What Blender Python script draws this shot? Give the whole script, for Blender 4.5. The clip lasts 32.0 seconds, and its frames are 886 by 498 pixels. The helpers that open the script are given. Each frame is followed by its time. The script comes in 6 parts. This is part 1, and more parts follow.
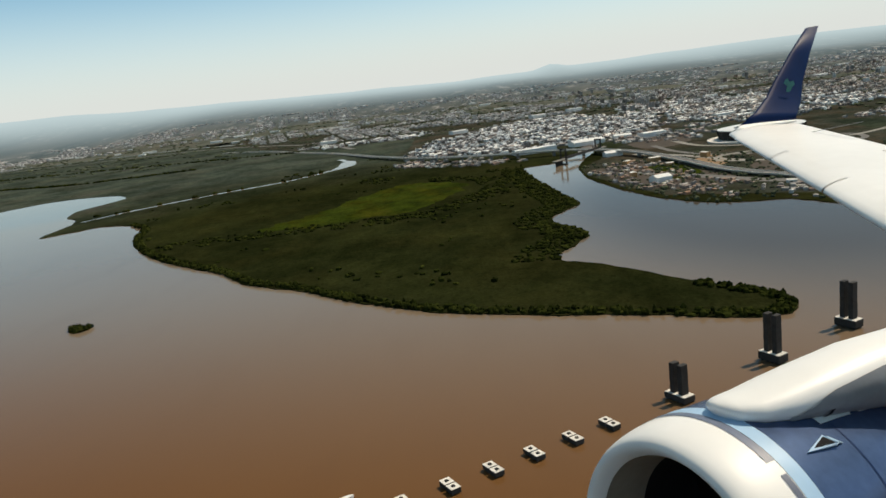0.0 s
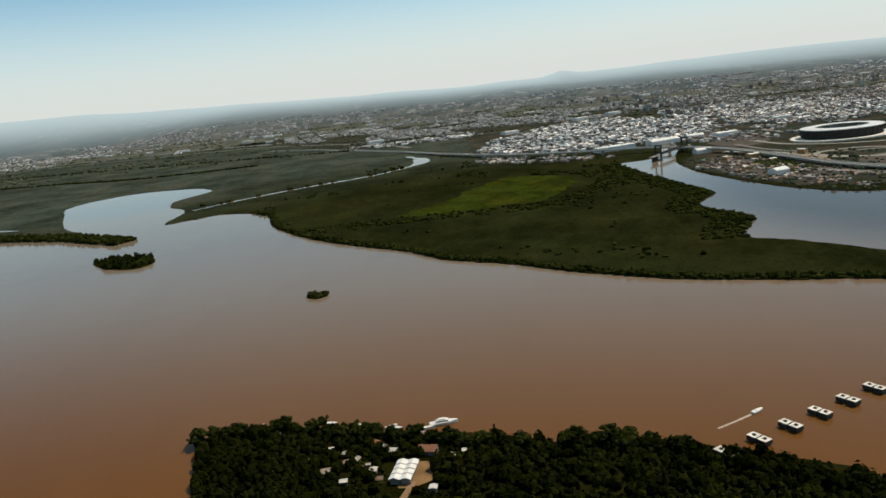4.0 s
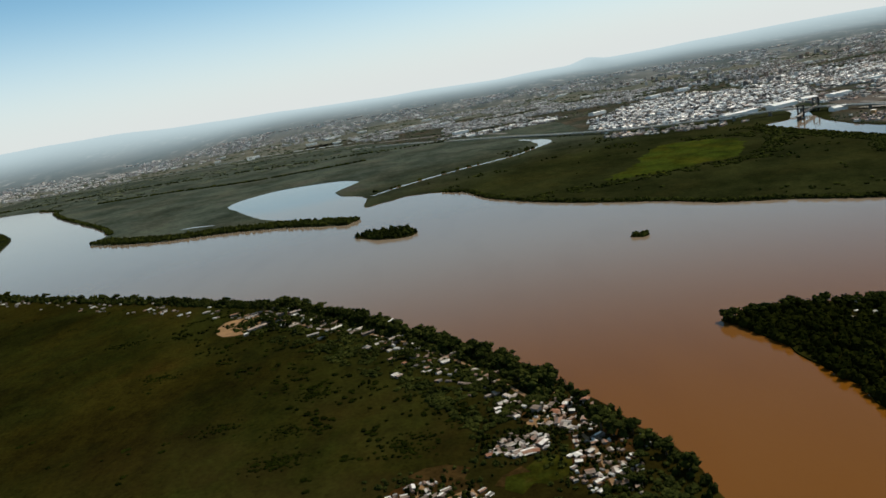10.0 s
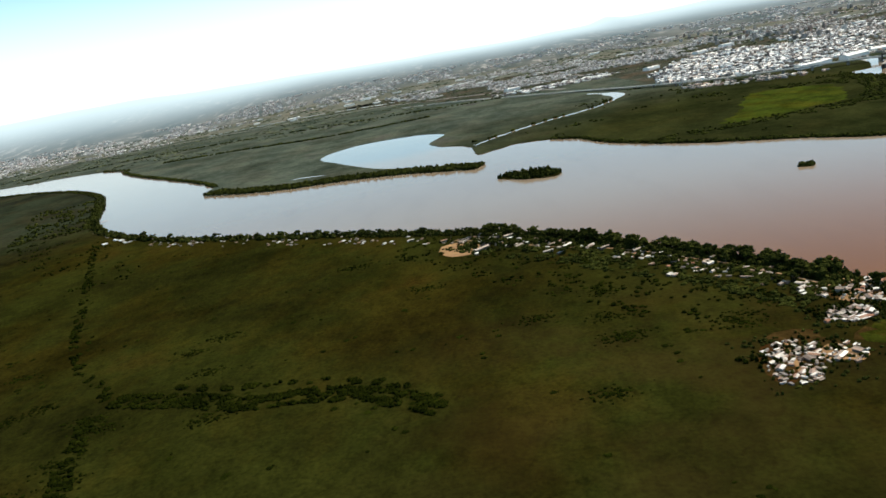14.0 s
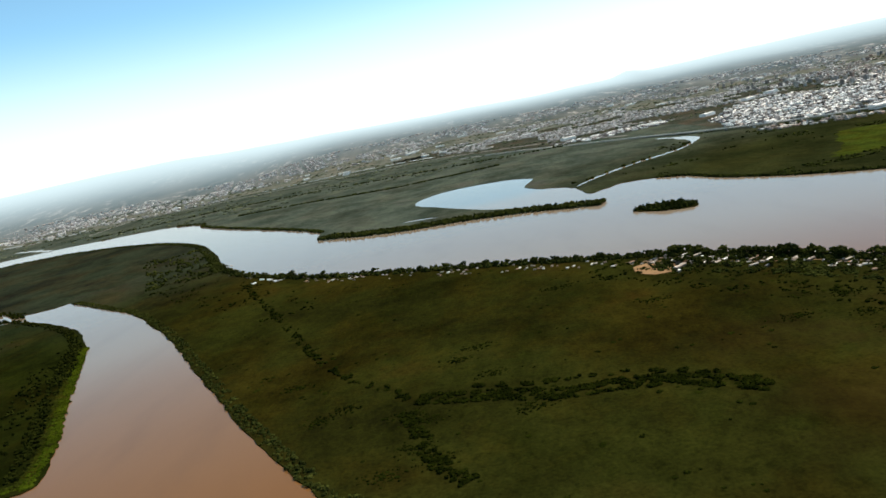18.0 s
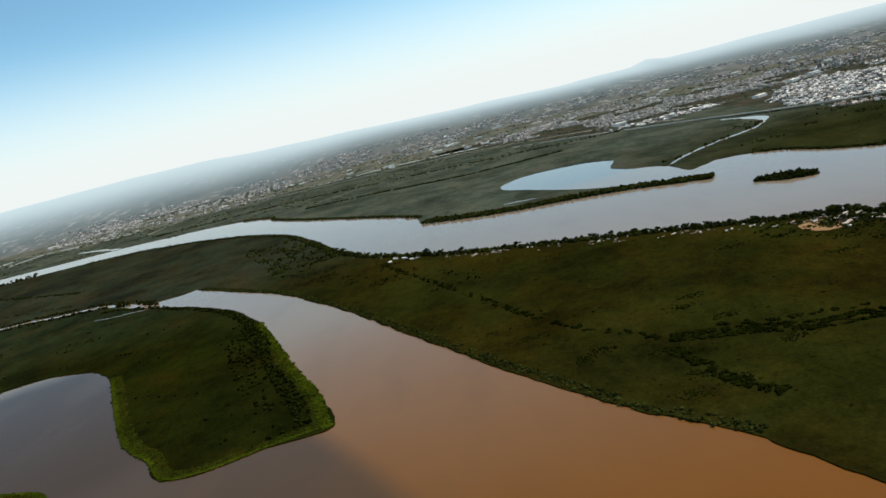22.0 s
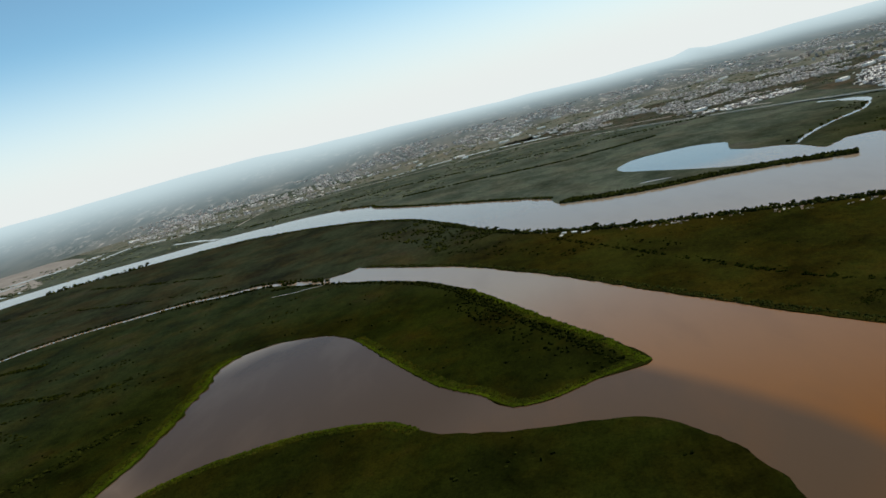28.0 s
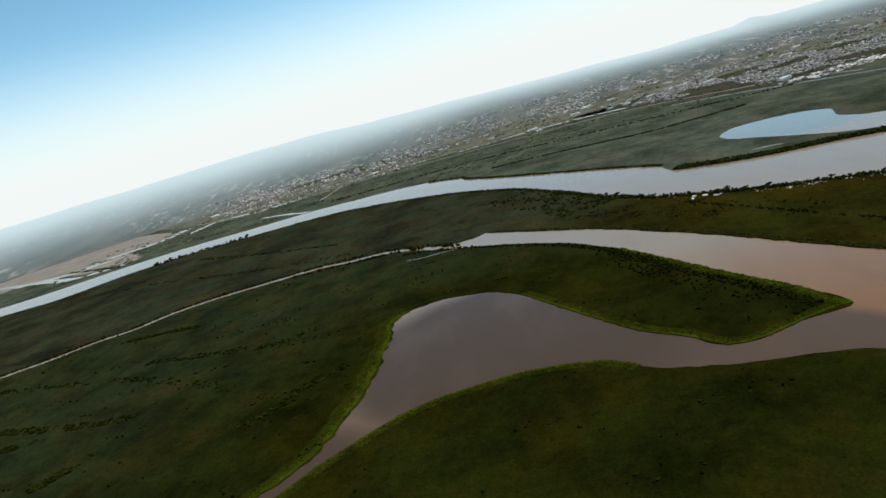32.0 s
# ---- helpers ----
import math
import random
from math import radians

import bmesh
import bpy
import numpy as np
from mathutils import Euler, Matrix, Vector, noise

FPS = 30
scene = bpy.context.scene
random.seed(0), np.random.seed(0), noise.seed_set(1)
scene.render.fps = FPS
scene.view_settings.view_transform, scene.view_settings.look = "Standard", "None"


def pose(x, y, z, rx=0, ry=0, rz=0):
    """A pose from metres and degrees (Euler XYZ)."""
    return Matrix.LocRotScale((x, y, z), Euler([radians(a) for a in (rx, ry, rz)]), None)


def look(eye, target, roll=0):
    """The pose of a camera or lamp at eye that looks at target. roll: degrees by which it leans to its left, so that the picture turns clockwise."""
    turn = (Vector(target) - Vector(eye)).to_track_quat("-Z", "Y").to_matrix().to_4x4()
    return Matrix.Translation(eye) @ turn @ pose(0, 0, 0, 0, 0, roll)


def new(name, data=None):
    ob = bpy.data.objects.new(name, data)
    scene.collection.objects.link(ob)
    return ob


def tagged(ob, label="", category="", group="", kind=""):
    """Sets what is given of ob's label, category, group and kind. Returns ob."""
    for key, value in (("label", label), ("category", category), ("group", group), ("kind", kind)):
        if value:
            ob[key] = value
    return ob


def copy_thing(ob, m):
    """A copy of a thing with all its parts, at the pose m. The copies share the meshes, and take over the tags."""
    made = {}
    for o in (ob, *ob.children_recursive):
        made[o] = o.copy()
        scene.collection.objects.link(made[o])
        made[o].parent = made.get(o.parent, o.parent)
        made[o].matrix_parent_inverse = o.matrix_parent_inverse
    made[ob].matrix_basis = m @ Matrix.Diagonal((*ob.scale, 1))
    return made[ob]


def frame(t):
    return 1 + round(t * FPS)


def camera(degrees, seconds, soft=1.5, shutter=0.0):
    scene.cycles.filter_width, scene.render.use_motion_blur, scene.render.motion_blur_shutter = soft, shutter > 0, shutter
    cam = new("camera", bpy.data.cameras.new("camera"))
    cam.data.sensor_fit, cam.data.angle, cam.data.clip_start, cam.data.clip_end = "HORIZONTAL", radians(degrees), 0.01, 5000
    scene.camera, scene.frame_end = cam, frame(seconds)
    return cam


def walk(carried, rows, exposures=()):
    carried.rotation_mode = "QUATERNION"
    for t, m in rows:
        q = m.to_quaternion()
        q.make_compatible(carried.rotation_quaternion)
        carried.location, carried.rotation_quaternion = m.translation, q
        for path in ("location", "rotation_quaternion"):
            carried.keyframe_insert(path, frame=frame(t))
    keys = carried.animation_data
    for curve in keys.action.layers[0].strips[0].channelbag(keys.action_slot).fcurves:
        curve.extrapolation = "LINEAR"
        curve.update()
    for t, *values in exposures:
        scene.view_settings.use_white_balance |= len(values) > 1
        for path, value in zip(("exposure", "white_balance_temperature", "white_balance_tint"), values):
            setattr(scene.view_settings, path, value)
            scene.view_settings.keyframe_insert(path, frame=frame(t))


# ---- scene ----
EXPOSURE = 0.1
cam = camera(60.0, 32.0, soft=1.6)
PATH = [
    (0.0, 0.00, -0.00, 104.32, 77.542, 6.906, 1.449),
    (0.5, -15.33, -4.95, 104.86, 77.875, 6.822, 1.447),
    (1.0, -30.74, -9.92, 105.40, 77.839, 6.405, 1.464),
    (1.5, -46.30, -14.90, 105.94, 78.316, 6.347, 1.362),
    (2.0, -62.10, -19.90, 106.49, 78.936, 6.599, 1.423),
    (2.5, -78.17, -24.91, 107.04, 79.481, 6.270, 1.590),
    (4.5, -143.51, -45.30, 109.22, 77.632, 6.149, 0.344),
    (5.0, -159.83, -50.64, 109.71, 77.725, 6.528, 0.996),
    (5.5, -176.08, -56.21, 110.20, 78.086, 6.664, 1.352),
    (6.0, -192.27, -61.99, 110.72, 78.888, 7.219, 0.834),
    (6.5, -208.44, -67.96, 111.27, 78.986, 7.222, 0.952),
    (7.0, -224.63, -74.10, 111.90, 78.770, 7.589, 0.808),
    (7.5, -240.91, -80.41, 112.64, 78.634, 8.670, 0.905),
    (8.0, -257.42, -86.90, 113.52, 78.300, 8.221, 1.030),
    (8.5, -274.14, -93.50, 114.54, 77.878, 8.732, 0.695),
    (9.0, -291.03, -100.16, 115.67, 77.737, 9.178, 0.424),
    (9.5, -308.07, -106.80, 116.91, 77.787, 9.569, 0.313),
    (10.0, -325.20, -113.44, 118.22, 77.775, 10.013, -0.168),
    (10.5, -342.43, -120.09, 119.61, 78.210, 10.342, -0.161),
    (11.0, -359.62, -126.75, 121.01, 78.396, 10.491, -0.564),
    (11.5, -376.67, -133.40, 122.43, 78.148, 10.546, -0.826),
    (12.0, -393.56, -139.96, 123.81, 77.560, 10.655, -0.929),
    (12.5, -410.28, -146.34, 125.12, 76.931, 10.411, -1.028),
    (13.0, -426.85, -152.46, 126.33, 75.811, 10.395, -0.934),
    (13.5, -443.37, -158.26, 127.47, 74.712, 10.031, -0.960),
    (14.0, -459.95, -163.77, 128.63, 75.150, 10.606, -0.686),
    (14.5, -476.62, -169.06, 129.99, 76.586, 10.911, -0.875),
    (16.5, -543.79, -189.74, 136.03, 78.513, 11.304, -1.019),
    (17.0, -560.71, -195.14, 137.72, 78.841, 11.280, -0.880),
    (17.5, -577.78, -200.76, 139.55, 79.238, 11.430, -0.893),
    (18.0, -594.99, -206.55, 141.48, 79.384, 11.949, -0.580),
    (18.5, -612.36, -212.47, 143.47, 78.550, 11.953, -0.655),
    (19.0, -629.88, -218.46, 145.51, 78.119, 12.045, -0.666),
    (19.5, -647.50, -224.49, 147.59, 77.908, 12.043, -0.740),
    (20.0, -665.15, -230.53, 149.74, 78.026, 12.416, -0.666),
    (20.5, -682.71, -236.60, 151.97, 77.714, 12.527, -0.802),
    (21.0, -700.13, -242.67, 154.34, 78.172, 13.004, -1.135),
    (21.5, -717.40, -248.73, 156.90, 79.080, 13.656, -0.930),
    (22.0, -734.44, -254.76, 159.58, 79.075, 13.681, -0.852),
    (22.5, -751.18, -260.74, 162.33, 78.658, 13.394, -1.034),
    (23.0, -767.59, -266.64, 165.11, 78.949, 13.877, -1.008),
    (23.5, -783.67, -272.39, 167.90, 79.107, 14.306, -0.856),
    (24.0, -799.45, -277.96, 170.68, 78.730, 14.344, -0.751),
    (24.5, -814.94, -283.37, 173.48, 77.689, 13.884, -1.096),
    (25.0, -830.14, -288.73, 176.31, 77.676, 14.150, -0.354),
    (25.5, -845.10, -294.12, 179.21, 76.943, 14.223, 0.287),
    (27.5, -904.12, -316.00, 191.03, 78.226, 14.518, -0.283),
    (28.0, -918.85, -321.76, 194.06, 78.937, 14.786, -0.031),
    (28.5, -933.65, -327.84, 197.18, 79.042, 15.205, 0.223),
    (29.0, -948.58, -334.27, 200.40, 79.157, 14.899, -0.011),
    (29.5, -963.71, -341.02, 203.70, 78.337, 14.864, 0.642),
    (30.0, -979.11, -348.07, 207.11, 77.131, 14.687, 1.074),
    (30.5, -994.79, -355.33, 210.65, 76.669, 14.591, 1.523),
    (31.0, -1010.75, -362.73, 214.27, 77.108, 14.892, 2.105),
    (31.5, -1026.89, -370.24, 217.91, 77.775, 15.450, 2.443),
    (32.0, -1043.13, -377.79, 221.53, 77.904, 15.743, 2.547),
]
STOPS = [(0.0, 0.06), (4.0, 0.02), (9.0, 0.05), (10.5, 0.12), (12.0, 0.28), (13.0, 0.6), (14.0, 0.8), (17.0, 0.74), (19.0, 0.64), (21.0, 0.45), (24.0, 0.25), (28.0, 0.25), (30.0, 0.3), (32.0, 0.38)]
walk(cam, [(t, pose(x, y, z, rx, ry, rz)) for t, x, y, z, rx, ry, rz in PATH], exposures=[(t, EXPOSURE + s, 7050 - 300 * min(1.0, max(0.0, (t - 2) / 8)), 13) for t, s in STOPS])

# ---- sky and sun ----
SUN_AZIMUTH, SUN_HEIGHT = 66.0, 58.0      # degrees clockwise from +y, and above the horizon
world = bpy.data.worlds.new("sky")
scene.world = world
world.use_nodes = True
wn = world.node_tree.nodes
sky = wn.new("ShaderNodeTexSky")
sky.sky_type = "NISHITA"
sky.sun_disc = False
sky.sun_elevation = radians(SUN_HEIGHT)
sky.sun_rotation = radians(SUN_AZIMUTH)
sky.air_density, sky.dust_density, sky.ozone_density = 1.0, 1.2, 1.2
wn["Background"].inputs["Strength"].default_value = 0.127
sky.altitude = 3500
deep = wn.new("ShaderNodeHueSaturation")
deep.inputs["Saturation"].default_value = 0.96
world.node_tree.links.new(sky.outputs["Color"], deep.inputs["Color"])
tint = wn.new("ShaderNodeMix")
tint.data_type, tint.blend_type = "RGBA", "MULTIPLY"
tint.inputs["Factor"].default_value = 1.0
tint.inputs["B"].default_value = (0.70, 1.0, 0.93, 1)
world.node_tree.links.new(deep.outputs["Color"], tint.inputs["A"])
# pale summer haze low over the horizon, the same all round
HORIZON = (0.612, 0.675, 0.678)
around = wn.new("ShaderNodeTexCoord")
height = wn.new("ShaderNodeSeparateXYZ")
world.node_tree.links.new(around.outputs["Generated"], height.inputs["Vector"])
rise = wn.new("ShaderNodeMapRange")
rise.interpolation_type = "SMOOTHSTEP"
rise.inputs["From Min"].default_value, rise.inputs["From Max"].default_value = 0.0, 0.18
world.node_tree.links.new(height.outputs["Z"], rise.inputs["Value"])
for slot, low, high in (("Saturation", 0.96, 0.5), ("Value", 1.0, 0.85)):
    aloft = wn.new("ShaderNodeMapRange")
    aloft.interpolation_type = "SMOOTHSTEP"
    for key, v in (("From Min", 0.2), ("From Max", 0.6), ("To Min", low), ("To Max", high)):
        aloft.inputs[key].default_value = v
    world.node_tree.links.new(height.outputs["Z"], aloft.inputs["Value"])
    world.node_tree.links.new(aloft.outputs["Result"], deep.inputs[slot])
hazy = wn.new("ShaderNodeMix")
hazy.data_type = "RGBA"
hazy.inputs["A"].default_value = (*[c / 0.127 for c in HORIZON], 1)
world.node_tree.links.new(rise.outputs["Result"], hazy.inputs["Factor"])
world.node_tree.links.new(tint.outputs["Result"], hazy.inputs["B"])
world.node_tree.links.new(hazy.outputs["Result"], wn["Background"].inputs["Color"])
sun = new("sun", bpy.data.lights.new("sun", "SUN"))
sun.data.energy, sun.data.angle, sun.data.color = 3.4, radians(0.6), (1.0, 0.90, 0.73)
a, e = radians(SUN_AZIMUTH), radians(SUN_HEIGHT)
sun.matrix_world = look((0, 0, 0), (-math.sin(a) * math.cos(e), -math.cos(a) * math.cos(e), -math.sin(e)))

# ---- materials ----
def node(m, kind, **values):
    n = m.node_tree.nodes.new(kind)
    for k, v in values.items():
        if k in n.inputs:
            n.inputs[k].default_value = v
    return n


def link(m, a, b):
    m.node_tree.links.new(a, b)


def surface(name, rough=0.8, metal=0.0, spec=0.3):
    m = bpy.data.materials.new(name)
    m.use_nodes = True
    p = m.node_tree.nodes["Principled BSDF"]
    p.inputs["Roughness"].default_value, p.inputs["Metallic"].default_value = rough, metal
    p.inputs["Specular IOR Level"].default_value = spec
    return m, p


def ramp(m, source, stops):
    r = m.node_tree.nodes.new("ShaderNodeValToRGB")
    els = r.color_ramp.elements
    while len(els) < len(stops):
        els.new(0.5)
    for el, (at, col) in zip(els, stops):
        el.position, el.color = at, (*col, 1)
    link(m, source, r.inputs["Fac"])
    return r.outputs["Color"]


def mixed(m, fac, a, b, how="MIX"):
    x = m.node_tree.nodes.new("ShaderNodeMix")
    x.data_type, x.blend_type = "RGBA", how
    for sock, v in ((x.inputs["Factor"], fac), (x.inputs["A"], a), (x.inputs["B"], b)):
        if isinstance(v, (int, float)):
            sock.default_value = v
        elif isinstance(v, tuple):
            sock.default_value = (*v, 1)
        else:
            link(m, v, sock)
    return x.outputs["Result"]


def noise_at(m, size, detail=4.0, stretch=(1, 1, 1), rough=0.55, turn=0.0):
    """Noise in world metres: size is the width of its features."""
    g = m.node_tree.nodes.new("ShaderNodeNewGeometry")
    mp = m.node_tree.nodes.new("ShaderNodeMapping")
    mp.inputs["Scale"].default_value = [s / size for s in stretch]
    mp.inputs["Rotation"].default_value = (0, 0, radians(turn))
    link(m, g.outputs["Position"], mp.inputs["Vector"])
    n = node(m, "ShaderNodeTexNoise", Scale=1.0, Detail=detail, Roughness=rough)
    link(m, mp.outputs["Vector"], n.inputs["Vector"])
    return n.outputs["Fac"]


def math_node(m, op, a, b=0.0, clamp=False):
    n = m.node_tree.nodes.new("ShaderNodeMath")
    n.operation, n.use_clamp = op, clamp
    for sock, v in zip(n.inputs, (a, b)):
        if isinstance(v, (int, float)):
            sock.default_value = v
        else:
            link(m, v, sock)
    return n.outputs[0]


def bump(m, p, height, strength=0.3, distance=0.3):
    b = node(m, "ShaderNodeBump", Strength=strength, Distance=distance)
    link(m, height, b.inputs["Height"])
    link(m, b.outputs["Normal"], p.inputs["Normal"])


def near_point(m, x, y, inner, outer, sx=1.0, sy=1.0, turn=0.0):
    """1 inside an ellipse of the plan, 0 outside, soft between."""
    g = m.node_tree.nodes.new("ShaderNodeNewGeometry")
    c, s = math.cos(radians(turn)), math.sin(radians(turn))
    mp = m.node_tree.nodes.new("ShaderNodeMapping")
    mp.vector_type = "TEXTURE"
    mp.inputs["Location"].default_value = (x, y, 0)
    mp.inputs["Rotation"].default_value = (0, 0, radians(turn))
    mp.inputs["Scale"].default_value = (sx, sy, 1000)
    link(m, g.outputs["Position"], mp.inputs["Vector"])
    ln = m.node_tree.nodes.new("ShaderNodeVectorMath")
    ln.operation = "LENGTH"
    link(m, mp.outputs["Vector"], ln.inputs[0])
    r = m.node_tree.nodes.new("ShaderNodeMapRange")
    r.interpolation_type = "SMOOTHSTEP"
    for k, v in (("From Min", inner), ("From Max", outer), ("To Min", 1.0), ("To Max", 0.0)):
        r.inputs[k].default_value = v
    link(m, ln.outputs["Value"], r.inputs["Value"])
    return r.outputs["Result"]


def make_water():
    m, p = surface("muddy_water", 0.09, spec=0.5)
    big = noise_at(m, 190, 4, (1.0, 0.55, 1), turn=-25)
    mud = ramp(m, big, [(0.3, (0.116, 0.042, 0.0035)), (0.7, (0.140, 0.054, 0.006))])
    fine = noise_at(m, 34, 5, (1, 0.3, 1), turn=-30)
    mud = mixed(m, 0.25, mud, ramp(m, fine, [(0.35, (0.106, 0.040, 0.004)), (0.65, (0.156, 0.063, 0.009))]))
    # beyond this ellipse sky reflection is painted in as a greyer base colour
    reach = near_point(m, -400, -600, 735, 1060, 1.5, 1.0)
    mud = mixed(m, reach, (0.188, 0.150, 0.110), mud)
    silt = near_point(m, -755, 215, 60, 270)
    mud = mixed(m, math_node(m, "MULTIPLY", silt, 0.6), mud, (0.158, 0.092, 0.046))
    clear = near_point(m, -1075, 260, 125, 200, 1.0, 1.1)
    wob = math_node(m, "ADD", clear, math_node(m, "MULTIPLY", math_node(m, "SUBTRACT", fine, 0.5), 0.4), True)
    plume = math_node(m, "ADD", near_point(m, -1335, -190, 588, 610), math_node(m, "MULTIPLY", math_node(m, "SUBTRACT", fine, 0.5), 0.6), True)
    mud = mixed(m, math_node(m, "MULTIPLY", plume, near_point(m, -895, 80, 140, 250)), mud, (0.060, 0.037, 0.021))
    both = wob
    both = math_node(m, "MAXIMUM", both, near_point(m, -1250, 70, 60, 150))
    mud = mixed(m, both, mud, (0.048, 0.033, 0.023))
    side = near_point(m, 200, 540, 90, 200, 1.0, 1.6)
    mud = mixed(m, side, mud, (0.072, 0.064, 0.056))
    # pale cyan-grey base carries part of the lagoon's sky reflection
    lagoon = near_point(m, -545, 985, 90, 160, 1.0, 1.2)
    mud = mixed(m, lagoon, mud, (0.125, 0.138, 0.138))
    link(m, mud, p.inputs["Base Color"])
    p.inputs["IOR"].default_value = 1.33
    gloss = m.node_tree.nodes.new("ShaderNodeMapRange")
    gloss.inputs["To Min"].default_value, gloss.inputs["To Max"].default_value = 0.2, 0.06
    link(m, math_node(m, "MAXIMUM", both, side), gloss.inputs["Value"])
    link(m, gloss.outputs["Result"], p.inputs["Specular IOR Level"])
    w1, w2 = noise_at(m, 2.2, 3, (1, 0.6, 1), turn=20), noise_at(m, 14, 3, (1, 0.5, 1), turn=-20)
    bump(m, p, math_node(m, "ADD", math_node(m, "MULTIPLY", w1, 0.5), w2), 0.11, 0.5)
    return m


def make_marsh(name, dark, mid, light, tan, patch=70, haze_free=None, faded=(1, 1, 1), bare=None, worn_share=0.65):
    """Reeds and wet grass: patches, streaks and fine tufts."""
    m, p = surface(name, 1.0, spec=0.0)
    a, b, c = noise_at(m, patch, 5, rough=0.6), noise_at(m, 11, 6, (1, 0.7, 1), rough=0.68, turn=35), noise_at(m, 1.7, 3)
    col = ramp(m, a, [(0.34, dark), (0.47, mid), (0.58, light), (0.70, tan)])
    col = mixed(m, 0.45, col, ramp(m, b, [(0.35, dark), (0.55, mid), (0.72, light)]))
    streak = noise_at(m, patch * 0.5, 8, (1, 0.6, 1), rough=0.7, turn=8)
    col = mixed(m, 0.8, col, ramp(m, streak, [(0.36, (0.56, 0.60, 0.56)), (0.5, (1, 1, 1)), (0.66, (1.22, 1.18, 1.12))]), "MULTIPLY")
    sere = noise_at(m, patch * 0.8, 7, (1, 0.75, 1), rough=0.62, turn=-20)
    col = mixed(m, worn_share, col, ramp(m, sere, [(0.46, (0.94, 1.04, 1.0)), (0.60, (1.30, 0.98, 0.80))]), "MULTIPLY")
    tuft = noise_at(m, 4.5, 5, (1, 0.7, 1), rough=0.7)
    col = mixed(m, 0.7, col, ramp(m, tuft, [(0.34, (0.55, 0.58, 0.55)), (0.46, (1, 1, 1)), (0.7, (1.12, 1.12, 1.1))]), "MULTIPLY")
    col = mixed(m, 0.55, col, ramp(m, c, [(0.3, (0.45, 0.45, 0.45)), (0.7, (1.3, 1.3, 1.3))]), "MULTIPLY")
    if bare:
        worn = math_node(m, "MULTIPLY", near_point(m, *bare), ramp(m, noise_at(m, 45, 4), [(0.4, (0, 0, 0)), (0.6, (1, 1, 1))]))
        col = mixed(m, math_node(m, "MULTIPLY", worn, 0.3), col, (0.034, 0.021, 0.0075))
    # outside the ellipse the base colour is greyed to imitate distance haze
    if haze_free:
        col = mixed(m, near_point(m, *haze_free), mixed(m, 1.0, col, faded, "MULTIPLY"), col)
    link(m, col, p.inputs["Base Color"])
    bump(m, p, math_node(m, "ADD", c, math_node(m, "MULTIPLY", b, 1.5)), 0.45, 0.8)
    return m


def make_leaf(name, a, b, c):
    m, p = surface(name, 0.9, spec=0.0)
    oi = m.node_tree.nodes.new("ShaderNodeObjectInfo")
    g = m.node_tree.nodes.new("ShaderNodeNewGeometry")
    col = ramp(m, g.outputs["Random Per Island"], [(0.0, a), (0.5, b), (1.0, c)])
    tint = ramp(m, oi.outputs["Random"], [(0.0, (0.75, 0.8, 0.7)), (1.0, (1.25, 1.2, 1.1))])
    patch = ramp(m, noise_at(m, 16, 2), [(0.35, (0.65, 0.7, 0.65)), (0.65, (1.25, 1.25, 1.1))])
    col = mixed(m, 1.0, mixed(m, 1.0, col, tint, "MULTIPLY"), patch, "MULTIPLY")
    link(m, col, p.inputs["Base Color"])
    return m


def make_plain(name, col, rough=0.7, spread=0.25, size=1.2, metal=0.0, per_island=False, stops=None):
    """Paint, metal, plaster: a base colour with stains at two scales."""
    m, p = surface(name, rough, metal, 0.35)
    if stops:
        src = m.node_tree.nodes.new("ShaderNodeNewGeometry").outputs["Random Per Island"] if per_island else m.node_tree.nodes.new("ShaderNodeObjectInfo").outputs["Random"]
        base = ramp(m, src, stops)
    else:
        base = mixed(m, 0.0, col, col)
    st = ramp(m, noise_at(m, size, 5), [(0.3, (1 - spread,) * 3), (0.7, (1 + spread * 0.3,) * 3)])
    fine = ramp(m, noise_at(m, size * 0.15, 3), [(0.3, (1 - spread * 0.5,) * 3), (0.7, (1.0,) * 3)])
    link(m, mixed(m, 1.0, mixed(m, 1.0, base, st, "MULTIPLY"), fine, "MULTIPLY"), p.inputs["Base Color"])
    return m


WATER = make_water()
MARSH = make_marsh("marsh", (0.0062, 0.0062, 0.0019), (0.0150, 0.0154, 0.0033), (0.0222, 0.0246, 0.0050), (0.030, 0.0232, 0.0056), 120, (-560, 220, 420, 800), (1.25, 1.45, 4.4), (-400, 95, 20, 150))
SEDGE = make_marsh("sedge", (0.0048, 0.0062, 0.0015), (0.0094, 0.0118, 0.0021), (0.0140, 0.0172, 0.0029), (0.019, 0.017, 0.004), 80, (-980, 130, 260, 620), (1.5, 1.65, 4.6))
FIELD_GREEN = make_marsh("meadow_green", (0.014, 0.019, 0.005), (0.028, 0.038, 0.006), (0.041, 0.057, 0.008), (0.042, 0.045, 0.012), 42)
REED_DULL = make_marsh("reed_bed", (0.009, 0.013, 0.0019), (0.0145, 0.0205, 0.0024), (0.021, 0.029, 0.003), (0.023, 0.025, 0.0045), 40)
FLATS = make_plain("pale_flats", (0.20, 0.188, 0.178), 0.95, 0.35, 60)
LANE = make_plain("lane_earth", (0.22, 0.135, 0.07), 0.95, 0.35, 3)
GRASS = make_marsh("village_grass", (0.010, 0.012, 0.002), (0.020, 0.024, 0.0035), (0.030, 0.036, 0.005), (0.046, 0.033, 0.010), 14)
